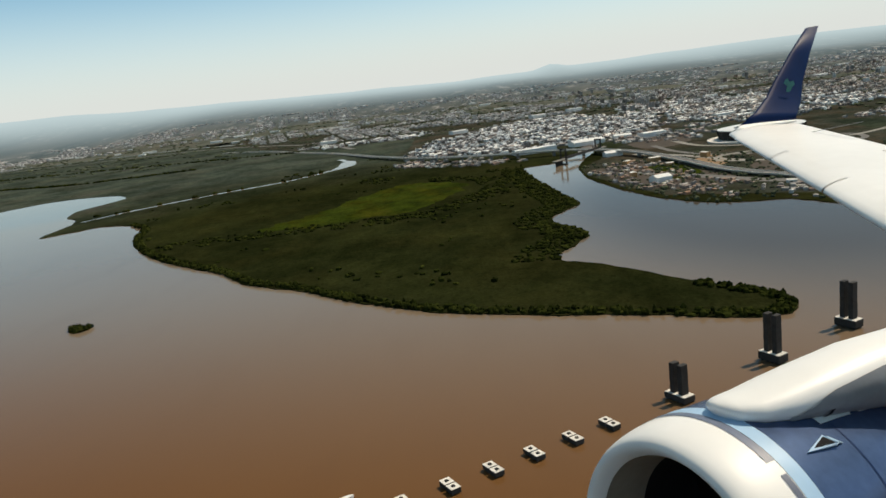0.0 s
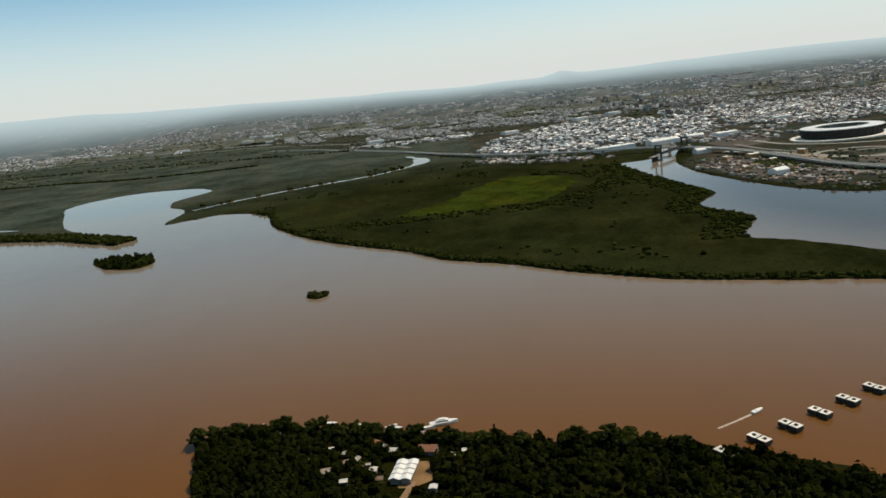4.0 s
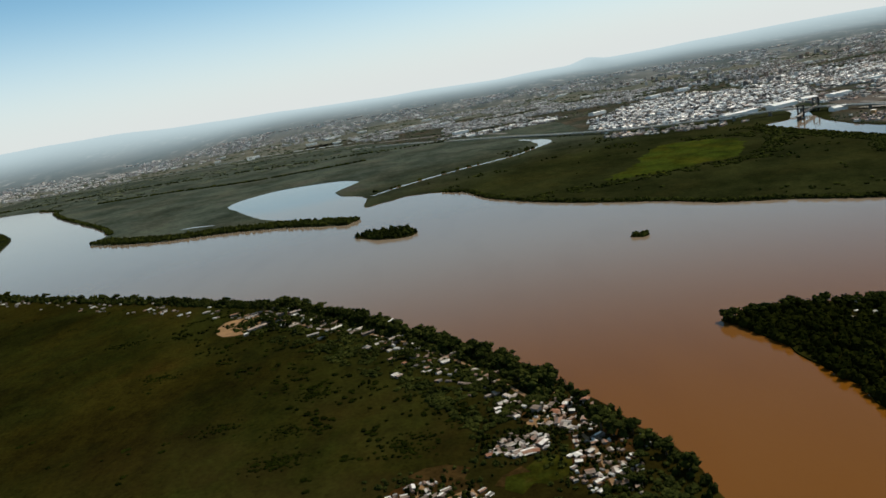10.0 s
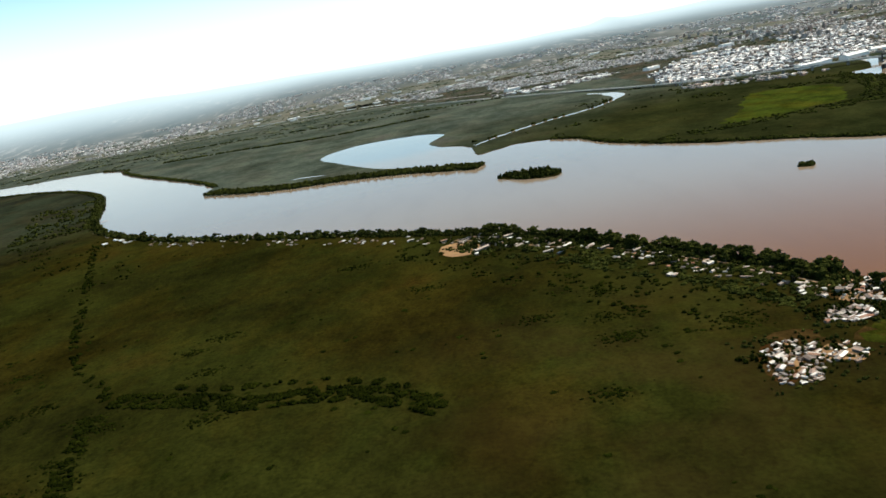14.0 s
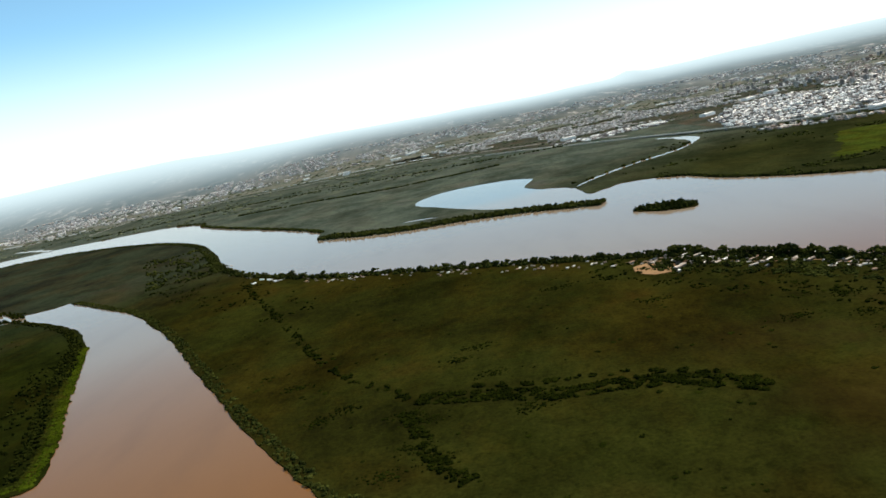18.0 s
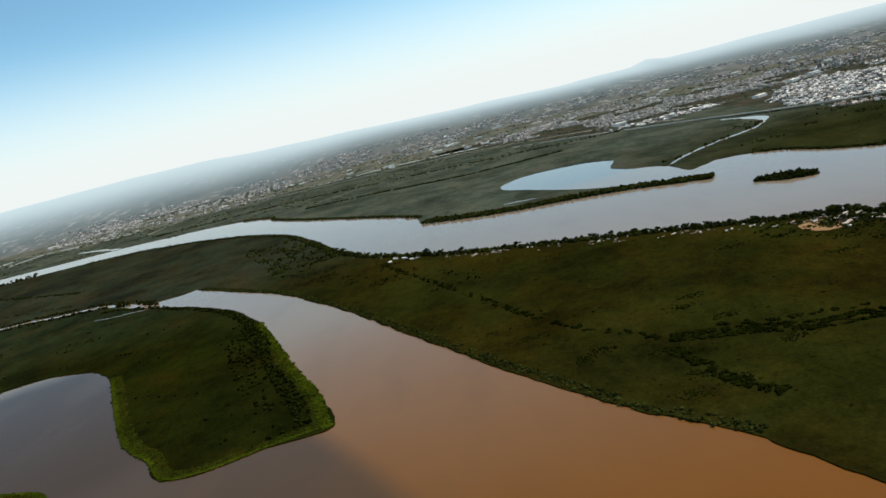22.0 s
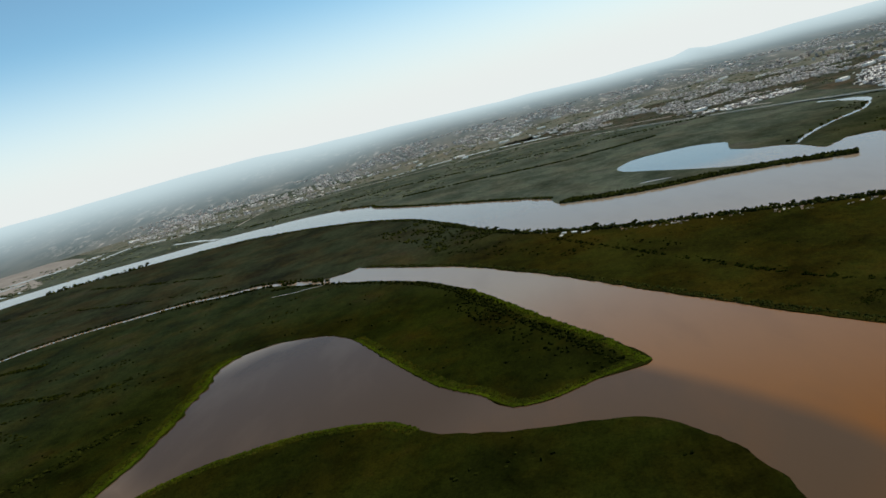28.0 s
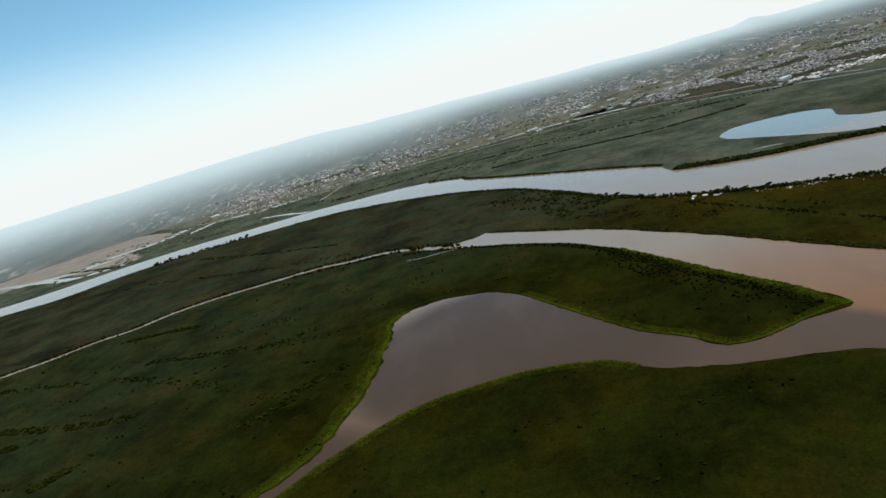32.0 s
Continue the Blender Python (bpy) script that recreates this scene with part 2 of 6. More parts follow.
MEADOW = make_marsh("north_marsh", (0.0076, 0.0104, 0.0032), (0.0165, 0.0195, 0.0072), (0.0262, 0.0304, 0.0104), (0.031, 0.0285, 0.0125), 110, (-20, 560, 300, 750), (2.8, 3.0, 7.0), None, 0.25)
REED = make_marsh("bright_reed", (0.015, 0.023, 0.002), (0.026, 0.039, 0.0028), (0.038, 0.056, 0.004), (0.038, 0.046, 0.005), 40, worn_share=0.3)
TOWN_GROUND = make_marsh("town_ground", (0.020, 0.024, 0.014), (0.040, 0.043, 0.036), (0.062, 0.061, 0.053), (0.098, 0.09, 0.08), 70)
# far ground, its colour paled to stand for distance haze
SUBURB_HAZED = make_marsh("hazed_suburb_ground", (0.062, 0.074, 0.062), (0.096, 0.106, 0.094), (0.130, 0.134, 0.120), (0.17, 0.16, 0.145), 70, worn_share=0.3)
LEAF = make_leaf("leaves", (0.0090, 0.0122, 0.0040), (0.019, 0.024, 0.0070), (0.033, 0.038, 0.0105))
WOOD_LEAF = make_leaf("woodland_leaves", (0.004, 0.006, 0.0014), (0.0082, 0.0108, 0.0024), (0.0145, 0.0172, 0.0037))
BUSH = make_leaf("bush_leaves", (0.0046, 0.0066, 0.0014), (0.0080, 0.0108, 0.0020), (0.0130, 0.0168, 0.0028))
# bluish pale foliage with the haze painted into its tones
HAZED_LEAF = make_leaf("hazed_far_leaves", (0.038, 0.048, 0.039), (0.060, 0.072, 0.056), (0.084, 0.094, 0.070))
BARK = make_plain("bark", (0.09, 0.065, 0.045), 0.95, 0.4, 0.5)
SAND = make_plain("sand", (0.29, 0.185, 0.10), 0.95, 0.3, 6)
EARTH = make_plain("bare_earth", (0.125, 0.074, 0.04), 0.95, 0.35, 5)
CONCRETE = make_plain("concrete", (0.30, 0.285, 0.26), 0.85, 0.3, 3)
ASPHALT = make_plain("asphalt", (0.16, 0.155, 0.15), 0.9, 0.25, 6)
WALL = make_plain("painted_wall", (0.6, 0.55, 0.5), 0.85, 0.3, 1.0, stops=[(0.0, (0.22, 0.19, 0.16)), (0.3, (0.13, 0.10, 0.08)), (0.6, (0.26, 0.25, 0.23)), (0.85, (0.15, 0.15, 0.14)), (1.0, (0.22, 0.13, 0.08))])
ROOF = make_plain("roof_sheet", (0.6, 0.6, 0.6), 0.6, 0.3, 1.2, stops=[(0.0, (0.80, 0.79, 0.77)), (0.09, (0.58, 0.56, 0.53)), (0.17, (0.11, 0.08, 0.065)), (0.38, (0.20, 0.15, 0.12)), (0.47, (0.74, 0.73, 0.70)), (0.56, (0.34, 0.31, 0.28)), (0.7, (0.27, 0.14, 0.085)), (0.83, (0.095, 0.088, 0.085)), (0.9, (0.72, 0.70, 0.67)), (1.0, (0.42, 0.38, 0.34))])
OCHRE_SAND = make_plain("ochre_sand", (0.27, 0.155, 0.068), 0.95, 0.4, 5)
RED_SOIL = make_marsh("reddish_soil", (0.018, 0.012, 0.004), (0.034, 0.020, 0.007), (0.055, 0.031, 0.011), (0.075, 0.045, 0.018), 18)
CITY_WHITE = make_plain("white_roofs", (0.7, 0.7, 0.7), 0.45, 0.2, 5, per_island=True, stops=[(0.0, (0.86, 0.85, 0.84)), (0.2, (0.80, 0.79, 0.77)), (0.24, (0.10, 0.09, 0.085)), (0.46, (0.20, 0.16, 0.14)), (0.52, (0.78, 0.77, 0.76)), (0.72, (0.88, 0.88, 0.87)), (0.76, (0.24, 0.22, 0.21)), (1.0, (0.12, 0.11, 0.105))])
CITY_POINT = make_plain("mixed_roofs", (0.4, 0.4, 0.4), 0.8, 0.2, 9, per_island=True, stops=[(0.0, (0.72, 0.66, 0.60)), (0.2, (0.30, 0.17, 0.11)), (0.4, (0.20, 0.18, 0.17)), (0.6, (0.40, 0.27, 0.19)), (0.8, (0.16, 0.15, 0.16)), (1.0, (0.55, 0.52, 0.5))])
# low-contrast roofs: distance haze worked into the colours
CITY_HAZED = make_plain("hazed_far_roofs", (0.4, 0.4, 0.4), 0.8, 0.2, 9, per_island=True, stops=[(0.0, (0.70, 0.69, 0.68)), (0.25, (0.36, 0.355, 0.35)), (0.5, (0.32, 0.27, 0.25)), (0.7, (0.46, 0.45, 0.44)), (0.88, (0.38, 0.37, 0.37)), (1.0, (0.78, 0.78, 0.78))])
CITY = make_plain("city_walls_and_roofs", (0.6, 0.6, 0.6), 0.75, 0.2, 5, per_island=True, stops=[(0.0, (0.74, 0.73, 0.71)), (0.12, (0.38, 0.36, 0.34)), (0.3, (0.16, 0.15, 0.145)), (0.48, (0.27, 0.18, 0.145)), (0.64, (0.44, 0.41, 0.38)), (0.8, (0.17, 0.165, 0.16)), (0.92, (0.32, 0.30, 0.29)), (1.0, (0.82, 0.82, 0.81))])


def make_haze():
    """The hazy distance: a backdrop of far plain and hills."""
    m, p = surface("hazy_distance", 1.0, spec=0.0)
    col = ramp(m, noise_at(m, 150, 4, (1, 0.4, 1)), [(0.3, (0.045, 0.06, 0.06)), (0.7, (0.12, 0.125, 0.12))])
    spots = ramp(m, noise_at(m, 34, 4, (1, 0.35, 1), rough=0.7), [(0.54, (0, 0, 0)), (0.66, (1, 1, 1))])
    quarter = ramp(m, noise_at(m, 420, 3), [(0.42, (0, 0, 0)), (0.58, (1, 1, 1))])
    col = mixed(m, mixed(m, 1.0, spots, quarter, "MULTIPLY"), col, (0.32, 0.31, 0.30))
    link(m, col, p.inputs["Base Color"])
    # the haze is emission, stronger and paler with distance
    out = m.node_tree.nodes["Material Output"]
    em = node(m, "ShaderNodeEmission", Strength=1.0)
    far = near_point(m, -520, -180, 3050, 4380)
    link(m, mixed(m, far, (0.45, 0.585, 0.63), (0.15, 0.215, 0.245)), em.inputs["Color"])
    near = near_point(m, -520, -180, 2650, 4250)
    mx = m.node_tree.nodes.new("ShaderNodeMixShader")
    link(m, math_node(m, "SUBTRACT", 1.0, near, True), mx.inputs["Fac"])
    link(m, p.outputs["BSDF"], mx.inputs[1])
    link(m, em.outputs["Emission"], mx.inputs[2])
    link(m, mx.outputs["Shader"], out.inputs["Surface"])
    return m


HAZE = make_haze()

# ---- land and water ----
def part(name, bm, material, parent=None, label=""):
    me = bpy.data.meshes.new(name)
    bm.to_mesh(me)
    bm.free()
    me.materials.append(material)
    ob = new(name, me)
    ob.parent = parent
    if label:
        ob["label"] = label
    return ob


def solid(name, verts, faces, material, parent=None, label=""):
    me = bpy.data.meshes.new(name)
    me.from_pydata(verts, [], faces)
    me.materials.append(material)
    ob = new(name, me)
    ob.parent = parent
    if label:
        ob["label"] = label
    return ob


def curve_through(pts, step=8.0, closed=False):
    """Points about every step metres along a smooth line through pts."""
    P = [Vector((*p, 0)) for p in pts]
    n, out = len(P), []
    for i in range(n if closed else n - 1):
        p0, p1, p2, p3 = (P[(i + k) % n] if closed else P[min(max(i + k, 0), n - 1)] for k in (-1, 0, 1, 2))
        cuts = max(1, int((p2 - p1).length / step))
        for c in range(cuts):
            u = c / cuts
            q = p1 + (p2 - p0) * 0.4 * u + (3 * (p2 - p1) - (p2 - p0) * 0.8 - (p3 - p1) * 0.4) * u * u + ((p1 - p2) * 2 + (p2 - p0) * 0.4 + (p3 - p1) * 0.4) * u ** 3
            out.append(q)
    if not closed:
        out.append(P[-1])
    return out


def ragged(line, size, seed):
    """Moves the points of a bank in and out, as an uneven shore."""
    out = []
    for i, q in enumerate(line):
        d = (line[(i + 1) % len(line)] - line[i - 1])
        nrm = Vector((-d.y, d.x, 0)).normalized()
        k = noise.noise(Vector((q.x / 14, q.y / 14, seed))) + 0.6 * noise.noise(Vector((q.x / 5, q.y / 5, seed + 9)))
        out.append(q + nrm * k * size)
    return out


def land(name, outline, material, top=0.5, label="", size=2.2, seed=0.0, step=6.0, parent=None):
    line = ragged(curve_through(outline, step, True), size, seed)
    bm = bmesh.new()
    vs = [bm.verts.new((q.x, q.y, top)) for q in line]
    lo = [bm.verts.new((q.x, q.y, -2.0)) for q in line]
    es = [bm.edges.new((vs[i], vs[(i + 1) % len(vs)])) for i in range(len(vs))]
    bmesh.ops.triangle_fill(bm, use_beauty=False, use_dissolve=False, edges=es)
    for i in range(len(vs)):
        j = (i + 1) % len(vs)
        bm.faces.new((vs[i], lo[i], lo[j], vs[j]))
    bmesh.ops.recalc_face_normals(bm, faces=bm.faces)
    for f in bm.faces:
        if abs(f.normal.z) > 0.9 and f.normal.z < 0:
            f.normal_flip()
    ob = part(name, bm, material, parent)
    return tagged(ob, label, "land", kind="structure") if parent is None else ob


def sheet(name, w, h, z, material, label, cx=0, cy=0):
    ob = solid(name, [(cx - w, cy - h, z), (cx + w, cy - h, z), (cx + w, cy + h, z), (cx - w, cy + h, z)], [(0, 1, 2, 3)], material)
    return tagged(ob, label, name, kind="structure")


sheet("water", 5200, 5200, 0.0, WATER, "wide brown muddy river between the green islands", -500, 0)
sheet("ground", 5200, 5200, -2.5, EARTH, "brown river bed and plain under the water", -500, 0)

BANK_WEST = [(-4600, 1250), (-2900, 1290), (-2300, 1370), (-2050, 1500), (-1900, 1560), (-1690, 1585), (-1550, 1605), (-1420, 1590), (-1320, 1572), (-1230, 1530), (-1142, 1440), (-1132, 1400), (-1050, 1265), (-930, 1095), (-840, 965), (-795, 885)]
SPIT = [(-788, 820), (-735, 778), (-668, 740), (-597, 720), (-528, 690), (-465, 645), (-441, 629), (-446, 646), (-489, 697), (-557, 772)]
LAGOON = [(-617, 890), (-655, 970), (-652, 1030), (-610, 1083), (-550, 1082), (-500, 1060), (-468, 1006), (-490, 925), (-475, 868), (-452, 842), (-436, 800)]
MAIN_SOUTH = [(-432, 730), (-408, 742), (-384, 760), (-346, 744), (-318, 706), (-298, 640), (-261, 575), (-218, 522), (-170, 475), (-140, 435), (-105, 410), (-76, 380), (-45, 355), (-17, 336), (8, 325), (54, 308), (95, 291), (116, 289), (124, 301), (120, 318), (98, 343)]
CHANNEL = [(85, 360), (65, 390), (42, 412), (47, 432), (66, 465), (64, 490), (50, 522), (59, 553), (76, 575), (75, 613), (65, 687), (57, 767), (54, 834), (91, 850), (124, 918), (140, 985), (160, 990), (149, 929), (123, 849), (108, 789), (104, 707)]
EAST_BANK = [(118, 626), (134, 569), (158, 530), (183, 515), (207, 509), (225, 476), (260, 440), (330, 400), (500, 330), (900, 200), (2500, -100), (4000, -200), (4000, 3000), (-4600, 3000)]
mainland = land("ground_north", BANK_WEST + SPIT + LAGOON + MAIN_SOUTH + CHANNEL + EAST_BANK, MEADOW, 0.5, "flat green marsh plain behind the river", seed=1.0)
ISLAND_NORTH = [(-4500, 950), (-2900, 1150), (-2210, 1225), (-2075, 1245), (-1960, 1350), (-1830, 1405), (-1680, 1432), (-1560, 1436), (-1440, 1420), (-1290, 1340), (-1140, 1212), (-1025, 1058), (-950, 890), (-906, 768), (-890, 735), (-845, 660), (-773, 584), (-711, 532), (-655, 496), (-605, 464), (-517, 404), (-440, 350), (-408, 314), (-371, 270), (-340, 227), (-313, 186), (-296, 154), (-285, 129), (-276, 104), (-270, 70), (-275, 20), (-300, -60), (-350, -160), (-420, -300)]
ISLAND_SOUTH = [(-520, -300), (-570, -150), (-605, -40), (-638, 34), (-654, 56), (-678, 86), (-703, 128), (-735, 184), (-768, 249), (-808, 325), (-834, 378), (-874, 450), (-940, 555), (-1010, 635), (-1080, 712), (-1091, 727), (-1102, 712), (-1145, 708), (-1212, 761), (-1255, 784), (-1312, 787), (-1350, 800), (-1401, 799), (-1434, 793), (-1519, 781), (-1594, 753), (-1637, 709), (-1690, 690), (-1740, 654), (-1807, 619), (-2000, 519), (-2400, 399), (-4500, 100)]
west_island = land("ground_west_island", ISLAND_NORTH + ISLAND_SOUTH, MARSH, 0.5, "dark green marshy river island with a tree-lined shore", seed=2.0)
HOOK_NORTH = [(-1212, 742), (-1160, 694), (-1125, 666), (-1060, 612), (-992, 537), (-940, 447), (-903, 350), (-874, 272), (-848, 211), (-831, 150), (-866, 142), (-900, 128), (-925, 131), (-945, 163), (-972, 196), (-1000, 250), (-1022, 298), (-1056, 372), (-1090, 410), (-1140, 428), (-1180, 415), (-1197, 390), (-1194, 340), (-1196, 285), (-1201, 210), (-1212, 160), (-1222, 117), (-1240, 88), (-1264, 60), (-1325, 0), (-1410, -100), (-1500, -300)]
HOOK_WEST = [(-3500, -400), (-3500, 60), (-2400, 384), (-2000, 504), (-1804, 606), (-1735, 641), (-1686, 678), (-1633, 696), (-1588, 738), (-1515, 767), (-1430, 778), (-1398, 784), (-1346, 785), (-1308, 772), (-1255, 768)]
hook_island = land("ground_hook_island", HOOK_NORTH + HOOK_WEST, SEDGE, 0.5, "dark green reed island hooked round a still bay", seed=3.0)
BAY_SOUTH = [(-1237, 64), (-1216, 93), (-1195, 114), (-1165, 143), (-1131, 160), (-1074, 170), (-1035, 165), (-1005, 153), (-975, 120), (-940, 101), (-914, 92), (-883, 85), (-855, 74), (-840, 56), (-828, 34), (-818, 0), (-815, -60), (-830, -300), (-1470, -310), (-1385, -105), (-1300, -10)]
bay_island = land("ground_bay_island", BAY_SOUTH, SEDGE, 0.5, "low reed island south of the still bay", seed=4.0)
VILLA = [(-219, 188), (-225, 200), (-209, 203), (-185, 201), (-160, 192), (-139, 185), (-118, 178), (-102, 173), (-81, 171), (-55, 158), (-30, 140), (0, 115), (60, 80), (150, 40), (300, -20), (400, -150), (-100, -150), (-190, -100), (-205, 0), (-208, 80), (-209, 130), (-213, 155)]
wood_island = land("ground_wooded_island", VILLA, MARSH, 0.6, "wooded island with houses and a landing stage", seed=5.0)
ISLET = [(-423, 550), (-400, 522), (-374, 511), (-366, 528), (-374, 548), (-392, 559), (-413, 563)]
islet = land("ground_islet", ISLET, MARSH, 0.4, "small wooded islet in the river", size=1.0, seed=6.0)
ROCK = [(-220, 378), (-214, 372), (-208, 376), (-209, 381), (-215, 383)]
rock = land("ground_rock_islet", ROCK, MARSH, 0.4, "tiny bush-covered islet in the river", size=0.6, seed=7.0, step=2.0)

# the far plain, rising to the hazy hills
def far_height(x, y):
    r = math.hypot(x + 520, y + 180)
    west = min(1.0, max(0.0, (-x - 900) / 700))
    r0 = 2350 + 700 * west * west * (3 - 2 * west)
    v = max(0.0, (r - r0) / (4250 - r0))
    rim = 88 + 62 * min(1, max(0, (-x - 200) / 1900))
    peak = 22 * math.exp(-((x - 440) / 60) ** 2) + 20 * math.exp(-((x - 1500) / 700) ** 2)
    hills = max(0, v - 0.75) / 0.25 * peak + 16 * max(0, v - 0.8) / 0.2 * max(0, noise.noise(Vector((x / 900, 2.0, 5))) + 0.35 * noise.noise(Vector((x / 260, 4.0, 5))) + 0.2)
    return -1.5 + rim * v ** 1.25 + 8 * v * noise.noise(Vector((x / 420, y / 420, 3))) + hills


def far_ring(name, r0, r1, rows, material, label):
    verts, faces, turns = [], [], 300
    for j in range(rows + 1):
        for i in range(turns + 1):
            a, r = radians(-85 + 170 * i / turns), r0 + (r1 - r0) * j / rows
            x, y = -520 + r * math.sin(a), -180 + r * math.cos(a)
            verts.append((x, y, far_height(x, y)))
    for j in range(rows):
        for i in range(turns):
            k = j * (turns + 1) + i
            faces.append((k, k + 1, k + turns + 2, k + turns + 1))
    ob = solid(name, verts, faces, material)
    for f in ob.data.polygons:
        f.use_smooth = True
    return tagged(ob, label, "land", kind="structure")


far_plain = far_ring("ground_far_plain", 2350, 2780, 8, SUBURB_HAZED, "far built-up plain rising gently to the hills")
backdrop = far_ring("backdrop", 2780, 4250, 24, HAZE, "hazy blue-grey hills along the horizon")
for nm, poly in (("ground_town", [(-420, 1640), (-280, 1480), (-110, 1480), (-105, 1120), (-20, 1035), (60, 1000), (140, 1015), (215, 1000), (300, 1080), (420, 970), (620, 790), (1000, 640), (1600, 600), (3000, 900), (2000, 1900), (1200, 2300), (300, 2500), (-700, 2300), (-700, 2060), (-560, 1900)]),
                 ("ground_point", [(112, 780), (110, 705), (124, 628), (140, 575), (190, 545), (260, 500), (380, 450), (560, 370), (600, 520), (420, 700), (420, 960), (215, 990), (170, 900)]), ("ground_far_west", [(-2300, 2350), (-1900, 1980), (-1500, 2080), (-1000, 2180), (-700, 2100), (-700, 2300), (-1300, 2400), (-1900, 2500)])):
    town_ground = land(nm, poly, SUBURB_HAZED if nm == "ground_far_west" else TOWN_GROUND, 0.53, "grey-brown built-up ground under the town", size=8.0, seed=9.0, step=14)

# ---- paths, fields, water strips on the land ----
def ribbon(name, line, width, z, material, label, category, kind="structure", step=7.0, wobble=0.0, seed=0.0, lift=None):
    pts = curve_through(line, step)
    vs, fs = [], []
    for i, q in enumerate(pts):
        d = (pts[min(i + 1, len(pts) - 1)] - pts[max(i - 1, 0)]).normalized()
        nrm = Vector((-d.y, d.x, 0))
        w = width * 0.5 * (1 + wobble * noise.noise(Vector((q.x / 11, q.y / 11, seed))))
        w2 = width * 0.5 * (1 + wobble * noise.noise(Vector((q.x / 11, q.y / 11, seed + 5))))
        zz = z if lift is None else lift(i / (len(pts) - 1))
        vs += [q + nrm * w + Vector((0, 0, zz)), q - nrm * w2 + Vector((0, 0, zz))]
    fs = [(2 * i, 2 * i + 1, 2 * i + 3, 2 * i + 2) for i in range(len(pts) - 1)]
    return tagged(solid(name, [tuple(v) for v in vs], fs, material), label, category, kind=kind)


def patch(name, outline, material, z, label, category="field", size=2.0, seed=0.0):
    line = ragged(curve_through(outline, 5, True), size, seed)
    bm = bmesh.new()
    vs = [bm.verts.new((q.x, q.y, z)) for q in line]
    es = [bm.edges.new((vs[i], vs[(i + 1) % len(vs)])) for i in range(len(vs))]
    bmesh.ops.triangle_fill(bm, use_beauty=False, use_dissolve=False, edges=es)
    for f in bm.faces:
        f.normal_update()
        if f.normal.z < 0:
            f.normal_flip()
    return tagged(part(name, bm, material), label, category, kind="structure")


STREAM = [(-430, 814), (-405, 848), (-362, 893), (-310, 936), (-250, 976), (-206, 1030), (-186, 1085), (-186, 1150), (-208, 1215)]
ribbon("water_stream", STREAM, 7.0, 0.56, WATER, "narrow winding creek through the marsh", "water", wobble=1.5, seed=3)
patch("water_stream_bend", [(-196, 1050), (-176, 1075), (-168, 1110), (-178, 1165), (-196, 1150), (-192, 1100)], WATER, 0.57, "widened bend of the creek", "water", 1.0)
MEADOW_EDGE = [(-186, 620), (-165, 655), (-128, 715), (-84, 808), (-30, 790), (-6, 762), (-20, 703), (-52, 632), (-91, 623), (-131, 606)]
patch("field_green", MEADOW_EDGE, FIELD_GREEN, 0.55, "bright green meadow in the marsh", seed=4, size=10.0)
patch("water_pond", [(-672, 812), (-650, 806), (-622, 796), (-630, 803), (-655, 815)], WATER, 0.56, "thin pond behind the spit", "water", 0.8)
patch("field_sand", [(-479, 334), (-464, 337), (-452, 320), (-459, 303), (-472, 304), (-480, 316)], OCHRE_SAND, 0.55, "bare sandy yard by the village", seed=5, size=1.0)
patch("field_village_green", [(-320, 102), (-312, 108), (-305, 104), (-308, 94), (-314, 90), (-319, 92)], GRASS, 0.55, "mown green by the huts", seed=6, size=1.0)
patch("field_earth", [(-361, 101), (-350, 104), (-336, 99), (-332, 90), (-342, 84), (-362, 70), (-368, 80)], RED_SOIL, 0.56, "trodden bare earth between the huts", seed=7, size=1.5)
patch("field_earth_shore", [(-318, 134), (-308, 148), (-299, 149), (-288, 126), (-284, 100), (-300, 84), (-305, 100), (-304, 118)], RED_SOIL, 0.57, "trodden earth along the huts by the shore", seed=8, size=1.5)
ribbon("road_village", [(-480, 352), (-452, 330), (-410, 285), (-388, 268), (-362, 238), (-340, 205), (-322, 172), (-308, 140), (-298, 112), (-296, 80)], 1.5, 0.60, LANE, "earth village lane under the trees", "road", wobble=0.4)
patch("field_hut_earth", [(-345, 90), (-337, 94), (-334, 87), (-330, 81), (-335, 76), (-341, 80), (-346, 84)], OCHRE_SAND, 0.575, "orange bare earth beside the huts", seed=15, size=2.4)
patch("field_dry_grass", [(-326, 98), (-316, 98), (-322, 87), (-327, 91)], GRASS, 0.575, "dry grass patch beside the huts", seed=16, size=1.0)
patch("field_red_soil", [(-352, 112), (-338, 107), (-340, 99), (-350, 103), (-356, 108)], RED_SOIL, 0.565, "reddish bare soil near the huts", seed=21, size=2.5)
patch("field_tan_strip", [(-328, 100), (-321, 103), (-317, 96), (-322, 91), (-330, 94)], RED_SOIL, 0.572, "sandy worn strip beside the green", seed=22, size=2.0)
patch("field_garden", [(-386, 280), (-376, 285), (-373, 276), (-382, 269)], GRASS, 0.56, "bright garden lawn between the village trees", seed=23, size=1.0)
patch("field_ochre_huts", [(-317, 132), (-309, 138), (-303, 131), (-314, 127)], OCHRE_SAND, 0.58, "ochre trodden earth between the huts", seed=24, size=1.2)
ribbon("road_shore_huts", [(-304, 156), (-301, 148), (-298, 140), (-292, 130), (-290, 121)], 1.3, 0.605, SAND, "sandy lane along the river huts", "road", wobble=0.4)
ribbon("road_huts", [(-352, 102), (-354, 88), (-357, 74)], 2.4, 0.60, OCHRE_SAND, "sandy lane between the huts", "road", wobble=0.3)
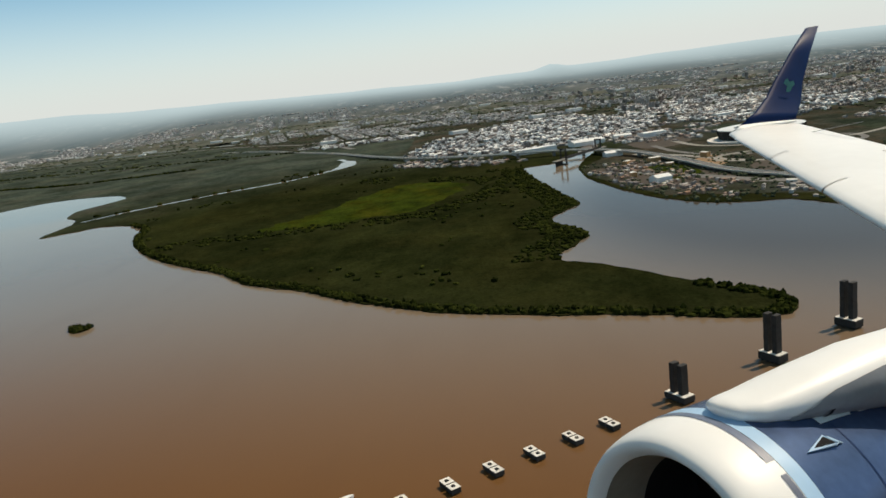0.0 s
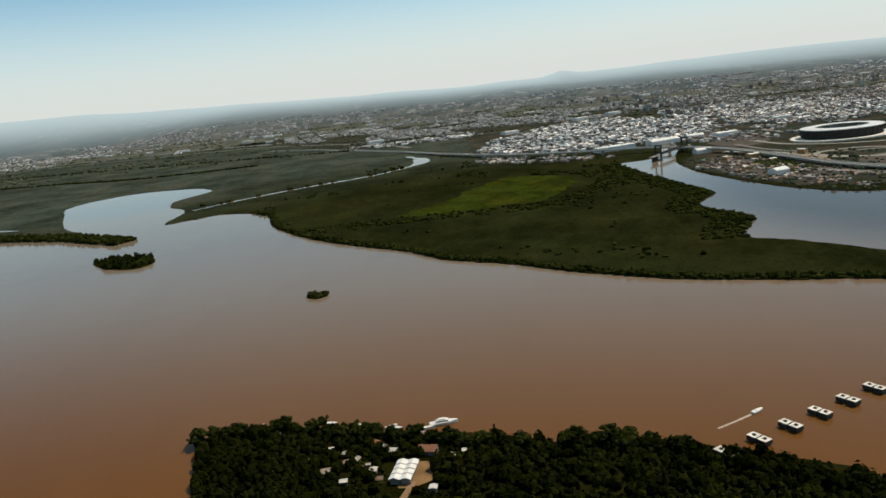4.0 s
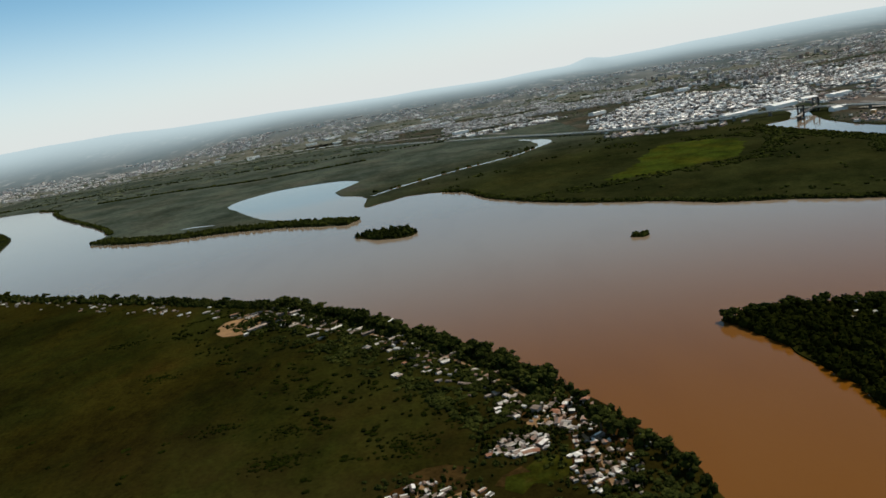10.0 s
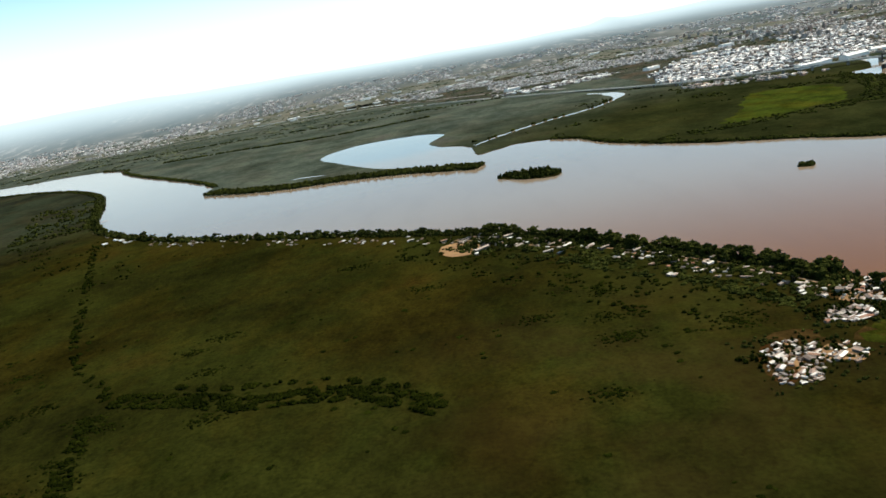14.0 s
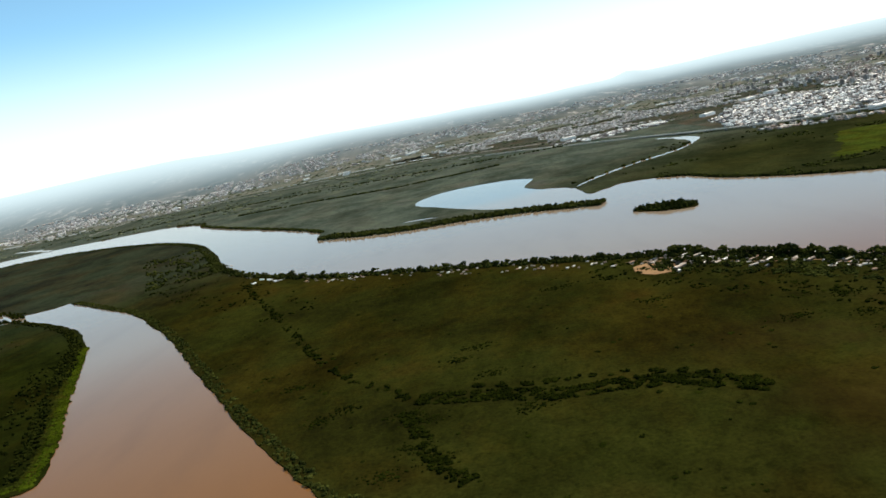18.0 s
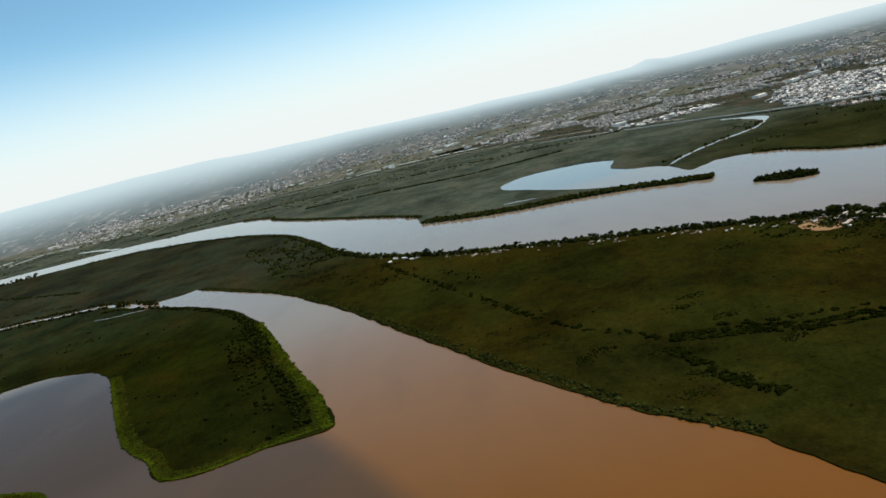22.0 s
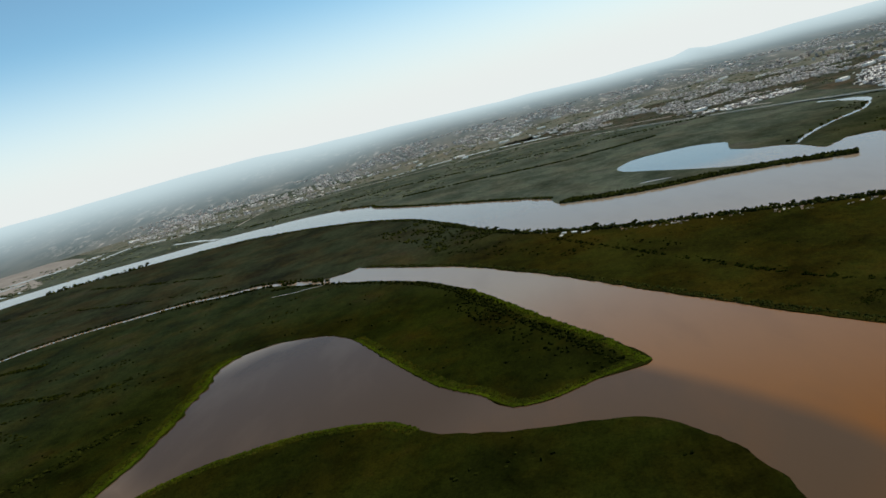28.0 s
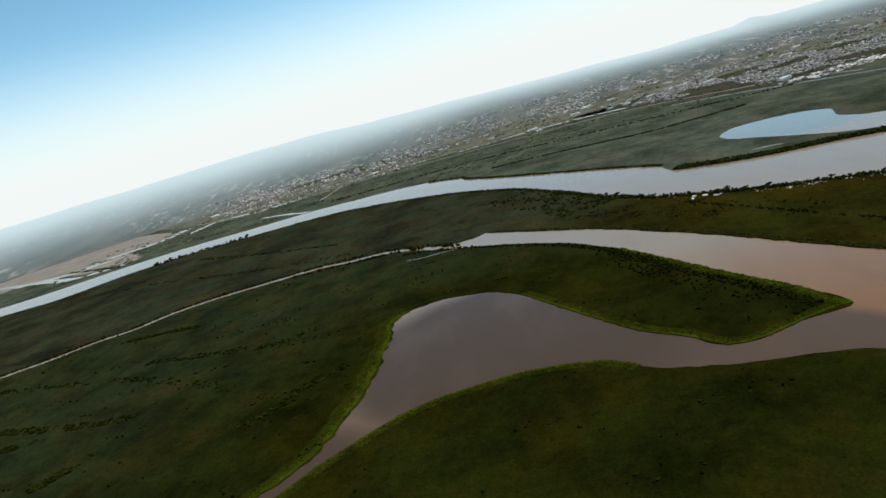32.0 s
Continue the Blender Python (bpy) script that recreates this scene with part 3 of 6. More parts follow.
ribbon("road_landing", [(-149, 187), (-147, 178), (-148, 170)], 1.2, 0.66, GRASS, "grassy path from the landing to the yard", "road", wobble=0.4)
ribbon("road_warehouse", [(-149, 158), (-150, 153), (-152, 147), (-152, 140), (-149, 118)], 2.0, 0.66, SAND, "sandy track by the warehouse", "road", wobble=0.3)
patch("field_yard", [(-149, 170), (-144, 169), (-143.5, 158), (-149, 154.5), (-153, 155), (-153, 168)], OCHRE_SAND, 0.65, "bare yard by the warehouse", seed=9, size=0.8)
patch("field_far_sand", [(-2816, 2128), (-2742, 2185), (-2572, 2280), (-2447, 2326), (-2291, 2231), (-2153, 2085), (-2124, 1923), (-2163, 1838), (-2227, 1727), (-2308, 1709), (-2493, 1729), (-2532, 1703)], FLATS, 0.6, "pale sand flats by the far bank", seed=10, size=9)
ribbon("water_flats", [(-2493, 1729), (-2295, 1687), (-2235, 1832), (-2117, 1906), (-2091, 2072)], 40, 0.66, WATER, "shallow grey water on the flats", "water", step=20, wobble=0.9)
ribbon("water_flats_arm", [(-2275, 1683), (-2235, 1725), (-2154, 1743)], 22, 0.67, WATER, "narrow arm of shallow water on the flats", "water", step=20, wobble=0.9)
patch("field_mud_bars", [(-2640, 1790), (-2420, 1740), (-2321, 1700), (-2204, 1590), (-2067, 1590), (-2060, 1640), (-2150, 1780), (-2231, 1850), (-2420, 1800)], FLATS, 0.585, "pale mud bars between the river and the flats", seed=31, size=10)
ribbon("water_bar_channel", [(-2660, 1850), (-2400, 1690), (-2204, 1548), (-2067, 1576)], 30, 0.64, WATER, "shallow channel between the mud bars", "water", step=18, wobble=1.0, seed=8)
ribbon("field_reed_tongue", [(-2330, 1735), (-2180, 1620), (-2060, 1532)], 20, 0.66, SEDGE, "dark reedy tongue between the mud bars", "field", step=15, wobble=0.8, seed=4)
ribbon("water_far_pond", [(-2018, 1885), (-1973, 2040), (-1823, 2002), (-1731, 2023), (-1644, 2023)], 26, 0.6, WATER, "long pond beside the far bank", "water", step=20, wobble=0.9)
ribbon("water_bank_pond", [(-1741, 1770), (-1647, 1692), (-1562, 1598)], 16, 0.6, WATER, "shallow pool close to the far bank", "water", step=15, wobble=0.9)
ribbon("field_far_strip", [(-3087, 3673), (-2969, 3712), (-2781, 3589)], 60, 0.6, FLATS, "pale bare strip of ground on the far plain", "field", step=20, wobble=0.6)
ribbon("road_flats", [(-2756, 2207), (-2626, 2380), (-2497, 2428)], 14, 0.64, ASPHALT, "grey causeway along the sand flats", "road", step=25, wobble=0.3)
ribbon("road_far_track", [(-2365, 2477), (-2504, 2844), (-2481, 3003), (-2504, 3371)], 12, 0.6, FLATS, "pale track over the far plain", "road", step=20, wobble=0.3)
ribbon("road_far_dyke", [(-1574, 1806), (-1549, 2085), (-1461, 2158), (-1379, 2134)], 9, 0.6, FLATS, "pale dyke road beside the far marsh", "road", step=20, wobble=0.3)
FAR_SETTLEMENT = [(-2081, 2283), (-2303, 2881), (-2258, 3004), (-2045, 2885), (-1911, 2725), (-1870, 2388), (-1931, 2294), (-1989, 2206)]
FAR_SHEDS = [(-2497, 2428), (-2539, 2591), (-2430, 2423), (-2782, 2969), (-2058, 2250), (-2700, 3901), (-2754, 4229)]
ribbon("water_far_canal", [(-1163, 2130), (-1031, 2150), (-892, 2160), (-743, 2120), (-627, 2050)], 22, 0.6, WATER, "straight far canal", "water", step=25, wobble=0.3)
ribbon("road_far", [(-1900, 1950), (-1500, 2060), (-1181, 2050), (-799, 2010), (-604, 1940), (-333, 1659), (-215, 1411)], 12, 0.62, ASPHALT, "far road along the edge of the town", "road", step=30)
ribbon("water_creek", [(-1206, 672), (-1172, 667), (-1128, 668)], 2.6, 0.56, WATER, "thin creek in the reeds", "water", wobble=1.6, step=4.0)

# ---- trees, woods and reeds ----
rng = random.Random(7)


def clump_mesh(rnd, leaves=14, flat=0.8, leaf=0.34):
    """One rough ball of foliage of radius 1: a knobbly core and loose leaf sprays."""
    bm = bmesh.new()
    bmesh.ops.create_icosphere(bm, subdivisions=2, radius=0.8)
    off = rnd.uniform(0, 90)
    for v in bm.verts:
        k = 1 + 0.42 * noise.noise(v.co * 1.9 + Vector((off, 0, 0))) + 0.25 * noise.noise(v.co * 4.4 + Vector((0, off, 0)))
        v.co = v.co * k
        v.co.z *= flat
    for _ in range(leaves):
        d = Vector((rnd.gauss(0, 1), rnd.gauss(0, 1), abs(rnd.gauss(0, 0.9)))).normalized()
        c = d * rnd.uniform(0.72, 1.08)
        t = d.cross(Vector((rnd.gauss(0, 1), rnd.gauss(0, 1), rnd.gauss(0, 1)))).normalized()
        b = (d.cross(t) + d * rnd.uniform(-0.6, 0.6)).normalized()
        s = leaf * rnd.uniform(0.6, 1.2)
        q = [c + t * s, c + b * s * 0.7 + d * 0.1, c - t * s, c - b * s * 0.7]
        vs = [bm.verts.new((p.x, p.y, p.z * flat)) for p in q]
        bm.faces.new(vs)
    bm.verts.index_update()
    V = np.array([v.co[:] for v in bm.verts])
    Fc = [[v.index for v in f.verts] for f in bm.faces]
    bm.free()
    return V, Fc


CLUMPS = [clump_mesh(rng) for _ in range(5)]
SMALL = [clump_mesh(rng, 7, 0.7, 0.4) for _ in range(3)]


def small_clump(rnd):
    bm = bmesh.new()
    bmesh.ops.create_icosphere(bm, subdivisions=1, radius=0.9)
    off = rnd.uniform(0, 90)
    for v in bm.verts:
        v.co = v.co * (1 + 0.75 * noise.noise(v.co * 1.7 + Vector((off, 0, 0))))
    bm.verts.index_update()
    V = np.array([v.co[:] for v in bm.verts])
    Fc = [[v.index for v in f.verts] for f in bm.faces]
    bm.free()
    return V, Fc


LOW = [small_clump(rng) for _ in range(5)]


def gather(name, items, shapes, material, label, category):
    """Joins many placed copies of a few shapes in one mesh. Items: x, y, z, sx, sy, sz, turn."""
    verts, faces, base = [], [], 0
    for i, (x, y, z, sx, sy, sz, turn) in enumerate(items):
        V, Fc = shapes[i % len(shapes)]
        c, s = math.cos(turn), math.sin(turn)
        W = V * (sx, sy, sz)
        verts.append(np.c_[x + c * W[:, 0] - s * W[:, 1], y + s * W[:, 0] + c * W[:, 1], z + W[:, 2]])
        faces += [[k + base for k in f] for f in Fc]
        base += len(V)
    me = bpy.data.meshes.new(name)
    me.from_pydata(np.concatenate(verts).tolist(), [], faces)
    me.materials.append(material)
    return tagged(new(name, me), label, category, kind="stuff")


def inside(poly, x, y):
    hit, n = False, len(poly)
    for i in range(n):
        (x1, y1), (x2, y2) = poly[i], poly[(i + 1) % n]
        if (y1 > y) != (y2 > y) and x < (x2 - x1) * (y - y1) / (y2 - y1) + x1:
            hit = not hit
    return hit


def along(line, count, near, far, side=1, rnd=rng):
    """Points beside a line, near to far metres to one side of it."""
    pts = curve_through(line, 3.0)
    out = []
    for _ in range(count):
        i = rnd.randrange(len(pts) - 1)
        d = (pts[i + 1] - pts[i]).normalized()
        q = pts[i].lerp(pts[i + 1], rnd.random()) + Vector((-d.y, d.x, 0)) * side * rnd.uniform(near, far)
        out.append((q.x, q.y))
    return out


def bush(x, y, r, h, z=0.5):
    return (x, y, z + h * 0.35, r * rng.uniform(0.8, 1.25), r * rng.uniform(0.8, 1.25), h * rng.uniform(0.75, 1.2), rng.uniform(0, 6.28))


def tree_thing(seed):
    rnd = random.Random(seed)
    root = new("tree")
    bm = bmesh.new()

    def limb(p, q, r0, r1, n=6):
        ax = (q - p).normalized()
        u = ax.orthogonal().normalized()
        w = ax.cross(u)
        rings = []
        for k in range(3):
            c = p.lerp(q, k / 2) + (u * rnd.uniform(-0.05, 0.05) if k == 1 else Vector())
            r = r0 + (r1 - r0) * k / 2
            rings.append([bm.verts.new(c + (u * math.cos(a) + w * math.sin(a)) * r) for a in (6.2832 * j / n for j in range(n))])
        for k in range(2):
            for j in range(n):
                bm.faces.new((rings[k][j], rings[k][(j + 1) % n], rings[k + 1][(j + 1) % n], rings[k + 1][j]))

    h = rnd.uniform(4.2, 6.0)
    fork = Vector((rnd.uniform(-0.2, 0.2), rnd.uniform(-0.2, 0.2), h * 0.30))
    limb(Vector((0, 0, -0.3)), fork, 0.24, 0.16)
    heads = []
    for k in range(5):
        a = 6.2832 * (k + rnd.random() * 0.6) / 5
        tip = fork + Vector((math.cos(a) * rnd.uniform(0.7, 1.5), math.sin(a) * rnd.uniform(0.7, 1.5), h * rnd.uniform(0.12, 0.38)))
        limb(fork, tip, 0.11, 0.04, 5)
        heads.append(tip)
    heads.append(fork + Vector((0, 0, h * 0.42)))
    part("trunk", bm, BARK, root)
    verts, faces, base = [], [], 0
    for c in heads + [heads[i] + Vector((rnd.gauss(0, 0.7), rnd.gauss(0, 0.7), rnd.uniform(-0.9, 0.5))) for i in range(6)]:
        V, Fc = CLUMPS[rnd.randrange(5)]
        r = rnd.uniform(0.75, 1.35)
        verts += (V * r * (1, 1, 0.85) + np.array(c[:])).tolist()
        faces += [[k + base for k in f] for f in Fc]
        base += len(V)
    solid("crown", verts, faces, LEAF, root)
    return tagged(root, "leafy dark green broad-crowned tree on the river bank", "tree", "trees along the river banks")


TREES = [tree_thing(s) for s in range(6)]
for i, t in enumerate(TREES):
    t.matrix_basis = pose(-214 + 3.3 * i, 198 - 1.5 * (i % 2), 0.5)
used = 0


def plant(x, y, s=1.0, z=0.5):
    global used
    used += 1
    m = pose(x, y, z, 0, 0, rng.uniform(0, 360)) @ Matrix.Diagonal((s * rng.uniform(0.85, 1.15), s * rng.uniform(0.85, 1.15), s * rng.uniform(0.85, 1.2), 1))
    ob = copy_thing(TREES[used % 6], pose(x, y, z))
    ob.matrix_basis = m
    return ob


EAST_SHORE = [(-655, 496), (-605, 464), (-517, 404), (-440, 350), (-408, 314), (-371, 270), (-340, 227), (-313, 186), (-296, 154), (-285, 129), (-276, 104), (-270, 70)]
HUT_SHORE = [(-312, 150), (-297, 160), (-272, 118), (-266, 60), (-312, 60)]
for x, y in along(EAST_SHORE[3:], 115, 2.0, 8, -1):
    if inside(HUT_SHORE, x, y):
        continue
    plant(x, y, rng.uniform(0.9, 1.55))
for x, y in along(EAST_SHORE[3:], 130, 8, 34, -1):
    if noise.noise(Vector((x / 16, y / 16, 4))) > -0.1 and not inside([(-334, 128), (-300, 152), (-282, 100), (-300, 78), (-325, 84), (-375, 60), (-378, 108), (-345, 110)], x, y):
        plant(x, y, rng.uniform(0.5, 1.05))
for x, y in along(EAST_SHORE[:5], 45, 2, 8, -1):
    plant(x, y, rng.uniform(0.7, 1.25))
for x, y in along([(-906, 768), (-890, 735), (-845, 660), (-773, 584), (-711, 532), (-655, 496)], 40, 2, 9, -1):
    plant(x, y, rng.uniform(0.7, 1.3))
for x, y in along([(-225, 200), (-209, 203), (-185, 201), (-160, 192), (-139, 185), (-118, 178), (-81, 171), (-55, 158)], 55, 2, 7, -1):
    plant(x, y, rng.uniform(0.8, 1.15), 0.6)
for x, y in along([(-1900, 1372), (-1830, 1400), (-1750, 1414), (-1680, 1428)], 18, 3, 10, -1):
    plant(x, y, rng.uniform(1.2, 1.6))
for x, y, k in ((-293, 116, 1.9), (-290, 113, 1.6), (-296, 139, 1.2), (-284, 112, 1.2), (-311, 160, 1.5), (-307, 163, 1.6), (-315, 166, 1.4), (-303, 158, 1.2), (-281, 104, 1.1), (-278, 96, 1.3), (-275, 84, 1.4), (-458, 346, 1.5), (-430, 338, 1.3), (-410, 306, 1.3), (-388, 284, 1.4), (-472, 352, 1.4), (-446, 346, 1.6)):
    plant(x, y, k)

woods = []
VILLA_HOMES = [(-159, 181), (-156, 178), (-163, 170), (-161, 165), (-167, 173), (-166, 168), (-170, 172), (-176, 168), (-171, 178), (-169, 160), (-159, 161), (-162, 184), (-141, 174), (-138, 171), (-134, 173), (-143, 152), (-170, 193), (-151, 181), (-176, 183), (-147, 187), (-181, 176)]
WOOD = [(-219, 186), (-224, 198), (-185, 199), (-139, 183), (-81, 169), (-55, 156), (-30, 138), (0, 112), (60, 70), (60, 40), (-206, 40), (-208, 100), (-212, 155)]
CLEAR = [(-180, 192), (-138, 180), (-137, 150), (-148, 132), (-160, 150), (-182, 170)]
for _ in range(9000):
    x, y = rng.uniform(-225, 60), rng.uniform(70, 203)
    if inside(WOOD, x, y) and not (inside(CLEAR, x, y) and rng.random() < 0.5) and not (-157 < x < -142.5 and 153 < y < 172) and not (-154.5 < x < -148.5 and 118 < y < 158) and all((x - a) ** 2 + (y - b) ** 2 > 4.5 for a, b in VILLA_HOMES):
        r = rng.uniform(0.9, 2.3)
        woods.append(bush(x, y, r, r * rng.uniform(1.3, 2.0), 0.6))
gather("woodland", woods, SMALL, WOOD_LEAF, "dense dark green woodland covering the near island", "woods")

belt = []
HUTS = [(-334, 128), (-300, 152), (-282, 100), (-300, 78), (-325, 84), (-375, 60), (-378, 108), (-345, 110)]
for x, y in along(EAST_SHORE[2:], 1500, 0.6, 11, -1):
    if inside(HUT_SHORE, x, y) and rng.random() < 0.75:
        continue
    belt.append(bush(x, y, rng.uniform(0.8, 1.7), rng.uniform(1.4, 3.2)))
for x, y in along(EAST_SHORE[3:], 2600, 9, 46, -1):
    if noise.noise(Vector((x / 13, y / 13, 4))) + 0.4 * noise.noise(Vector((x / 4, y / 4, 1))) > -0.05 and not inside(HUTS, x, y):
        belt.append(bush(x, y, rng.uniform(0.6, 1.9), rng.uniform(0.5, 1.8)))
for x, y in along([(-960, 905), (-906, 768), (-890, 735), (-845, 660), (-773, 584), (-711, 532), (-655, 496), (-605, 464), (-517, 404)], 900, 1.0, 12, -1):
    belt.append(bush(x, y, rng.uniform(1.2, 2.4), rng.uniform(1.6, 3.6)))
for x, y in along([(-1560, 1436), (-1440, 1420), (-1290, 1340), (-1140, 1212), (-1025, 1058), (-950, 890), (-906, 768)], 900, 2, 16, -1):
    belt.append(bush(x, y, rng.uniform(1.0, 2.4), rng.uniform(1.0, 2.6)))
for x, y in along([(-1000, 1000), (-940, 850), (-890, 720)], 380, 5, 95, -1):
    if noise.noise(Vector((x / 30, y / 30, 2))) > -0.05:
        belt.append(bush(x, y, rng.uniform(1.5, 3.2), rng.uniform(1.5, 3.4)))
for x, y in along([(-638, 34), (-654, 56), (-678, 86), (-703, 128), (-735, 184), (-768, 249), (-808, 325), (-834, 378), (-874, 450), (-940, 555), (-1010, 635), (-1080, 712)], 1500, 0.2, 9, -1):
    if noise.noise(Vector((x / 9, y / 9, 19))) > -0.3:
        belt.append(bush(x, y, rng.uniform(0.5, 1.6), rng.uniform(0.4, 1.7)))
gather("shore_thicket", belt, SMALL, LEAF, "dark thicket of bushes along the island shore", "bushes")

marsh = []
HEDGES = [[(-832, 590), (-749, 385), (-704, 272), (-674, 214), (-647, 180), (-640, 165)], [(-634, 162), (-608, 152), (-589, 145), (-563, 132), (-542, 131), (-514, 122), (-480, 98)], [(-605, 165), (-574, 152), (-549, 149), (-512, 134), (-495, 121)], [(-639, 148), (-632, 118), (-625, 90), (-612, 66)]]
for hd, n, w in zip(HEDGES, (1100, 1500, 500, 320), (3.0, 6.5, 2.2, 4.5)):
    for x, y in along(hd, n, -w, w):
        if noise.noise(Vector((x / 6, y / 6, 14))) > (0.12 if w < 4 else -0.12):
            marsh.append(bush(x, y, rng.uniform(0.7, 1.8), rng.uniform(0.5, 1.5)))
for x, y in along([(-470, 372), (-430, 312), (-380, 240), (-345, 190), (-330, 150)], 900, 4, 60, -1):
    if noise.noise(Vector((x / 15, y / 15, 17))) > 0.0:
        marsh.append(bush(x, y, rng.uniform(0.6, 1.7), rng.uniform(0.3, 1.1)))
for hd in ([(-332, 118), (-320, 122), (-306, 115)], [(-314, 132), (-302, 140), (-292, 122)], [(-304, 103), (-292, 100), (-294, 80)], [(-370, 88), (-352, 96), (-336, 92)]):
    for x, y in along(hd, 60, -7, 7):
        marsh.append(bush(x, y, rng.uniform(0.5, 1.1), rng.uniform(0.8, 1.8)))
for _ in range(9000):
    x, y = rng.uniform(-1000, -290), rng.uniform(-20, 620)
    if inside(ISLAND_NORTH + ISLAND_SOUTH, x, y) and noise.noise(Vector((x / 34, y / 17, 8))) + 0.5 * noise.noise(Vector((x / 9, y / 6, 3))) > 0.42:
        marsh.append(bush(x, y, rng.uniform(0.6, 1.8), rng.uniform(0.2, 0.6)))
for cx, cy in [(-400, 191), (-405, 158), (-408, 133), (-402, 134), (-435, 171), (-357, 134), (-357, 125), (-419, 85), (-337, 145), (-639, 145), (-629, 133), (-634, 105), (-625, 90), (-646, 84), (-673, 167), (-685, 159), (-611, 210), (-601, 227), (-594, 179), (-580, 125), (-709, 218), (-488, 248), (-537, 321)]:
    for _ in range(70):
        x, y = rng.gauss(cx, 5.0), rng.gauss(cy, 3.0)
        marsh.append(bush(x, y, rng.uniform(0.3, 1.0), rng.uniform(0.2, 0.6)))
TIP = [(-915, 790), (-850, 650), (-780, 560), (-715, 420), (-770, 400), (-860, 520), (-960, 640), (-1020, 800)]
for _ in range(2600):
    x, y = rng.uniform(-1020, -715), rng.uniform(400, 800)
    if inside(TIP, x, y) and noise.noise(Vector((x / 40, y / 28, 23))) + 0.5 * noise.noise(Vector((x / 10, y / 8, 3))) > 0.12:
        marsh.append(bush(x, y, rng.uniform(0.7, 2.2), rng.uniform(0.4, 1.5)))
gather("marsh_bushes", marsh, SMALL, BUSH, "scattered dark bushes and hedge lines in the marsh", "bushes")

reeds, north = [], []
STREAKS = [[(-1742, 527), (-1619, 476), (-1509, 428), (-1417, 362), (-1346, 307)], [(-1620, 632), (-1560, 623), (-1495, 609)], [(-1513, 483), (-1436, 454), (-1345, 423), (-1303, 432)], [(-1300, 202), (-1274, 228), (-1265, 255), (-1228, 291)], [(-1626, 353), (-1528, 314), (-1445, 293)], [(-1481, 174), (-1465, 194), (-1453, 224)], [(-1586, 293), (-1552, 294)], [(-1942, 1154), (-1727, 1064), (-1536, 940), (-1303, 836)], [(-1739, 1259), (-1521, 1082), (-1363, 973)]]
for hd in STREAKS:
    for x, y in along(hd, 230, -7, 7):
        if noise.noise(Vector((x / 25, y / 25, 12))) > -0.2:
            reeds.append(bush(x, y, rng.uniform(1.2, 3.2), rng.uniform(0.5, 1.4)))
for _ in range(9000):
    x, y = rng.uniform(-1900, -820), rng.uniform(-20, 800)
    k = noise.noise(Vector((x / 60, y / 22, 5))) + 0.5 * noise.noise(Vector((x / 14, y / 8, 2)))
    if k > 0.38 and (inside(HOOK_NORTH + HOOK_WEST, x, y) or inside(BAY_SOUTH, x, y)):
        reeds.append(bush(x, y, rng.uniform(0.8, 2.2), rng.uniform(0.5, 1.5)))
for x, y in along([(-1211, 728), (-1133, 681), (-1060, 612), (-992, 537), (-940, 447), (-903, 350)], 400, 3.5, 13, -1) + along([(-940, 447), (-903, 350), (-874, 272), (-849, 211), (-836, 165)], 330, 9, 19, -1) + along([(-925, 410), (-903, 350), (-874, 272), (-849, 211)], 130, 17, 42, -1):
    reeds.append(bush(x, y, rng.uniform(0.9, 1.9), rng.uniform(0.9, 2.0)))
for x, y in along([(-1807, 619), (-1740, 654), (-1690, 690), (-1637, 709), (-1594, 753), (-1519, 781), (-1434, 793), (-1350, 800), (-1255, 784), (-1212, 761), (-1145, 708)], 300, -1, 10, 1):
    reeds.append(bush(x, y, rng.uniform(1.2, 2.4), rng.uniform(1.0, 2.4)))
for x, y in along([(-1130, 682), (-1162, 716), (-1200, 738), (-1236, 752), (-1300, 760), (-1400, 770)], 260, -6, 3):
    if noise.noise(Vector((x / 12, y / 12, 27))) > -0.1:
        reeds.append(bush(x, y, rng.uniform(1.0, 2.3), rng.uniform(1.2, 2.8)))
gather("reed_thicket", reeds, LOW, WOOD_LEAF, "dark low thicket in the reed islands", "bushes")
for x, y in along(SPIT[:7], 1700, 0.5, 24, 1):
    north.append(bush(x, y, rng.uniform(1.3, 2.6), rng.uniform(1.8, 3.8)))
for x, y in along(MAIN_SOUTH[3:], 1500, 0.3, 7, 1):
    north.append(bush(x, y, rng.uniform(0.9, 2.0), rng.uniform(0.9, 2.3)))
for x, y in along(BANK_WEST[9:], 700, 0.5, 9, 1):
    north.append(bush(x, y, rng.uniform(1.2, 2.6), rng.uniform(1.2, 2.8)))
for x, y in along([(54, 834), (57, 767), (65, 687), (75, 613), (76, 575), (59, 553), (50, 522), (64, 490), (66, 465), (47, 432), (42, 412)], 1300, 0.5, 26, -1):
    north.append(bush(x, y, rng.uniform(0.8, 2.2), rng.uniform(0.6, 1.7)))
for x, y in along([(-260, 590), (-190, 600), (-90, 600), (-40, 612), (20, 700), (10, 780), (-60, 835)], 900, -14, 16):
    if noise.noise(Vector((x / 22, y / 22, 6))) > -0.15:
        north.append(bush(x, y, rng.uniform(1.0, 2.6), rng.uniform(0.7, 1.8)))
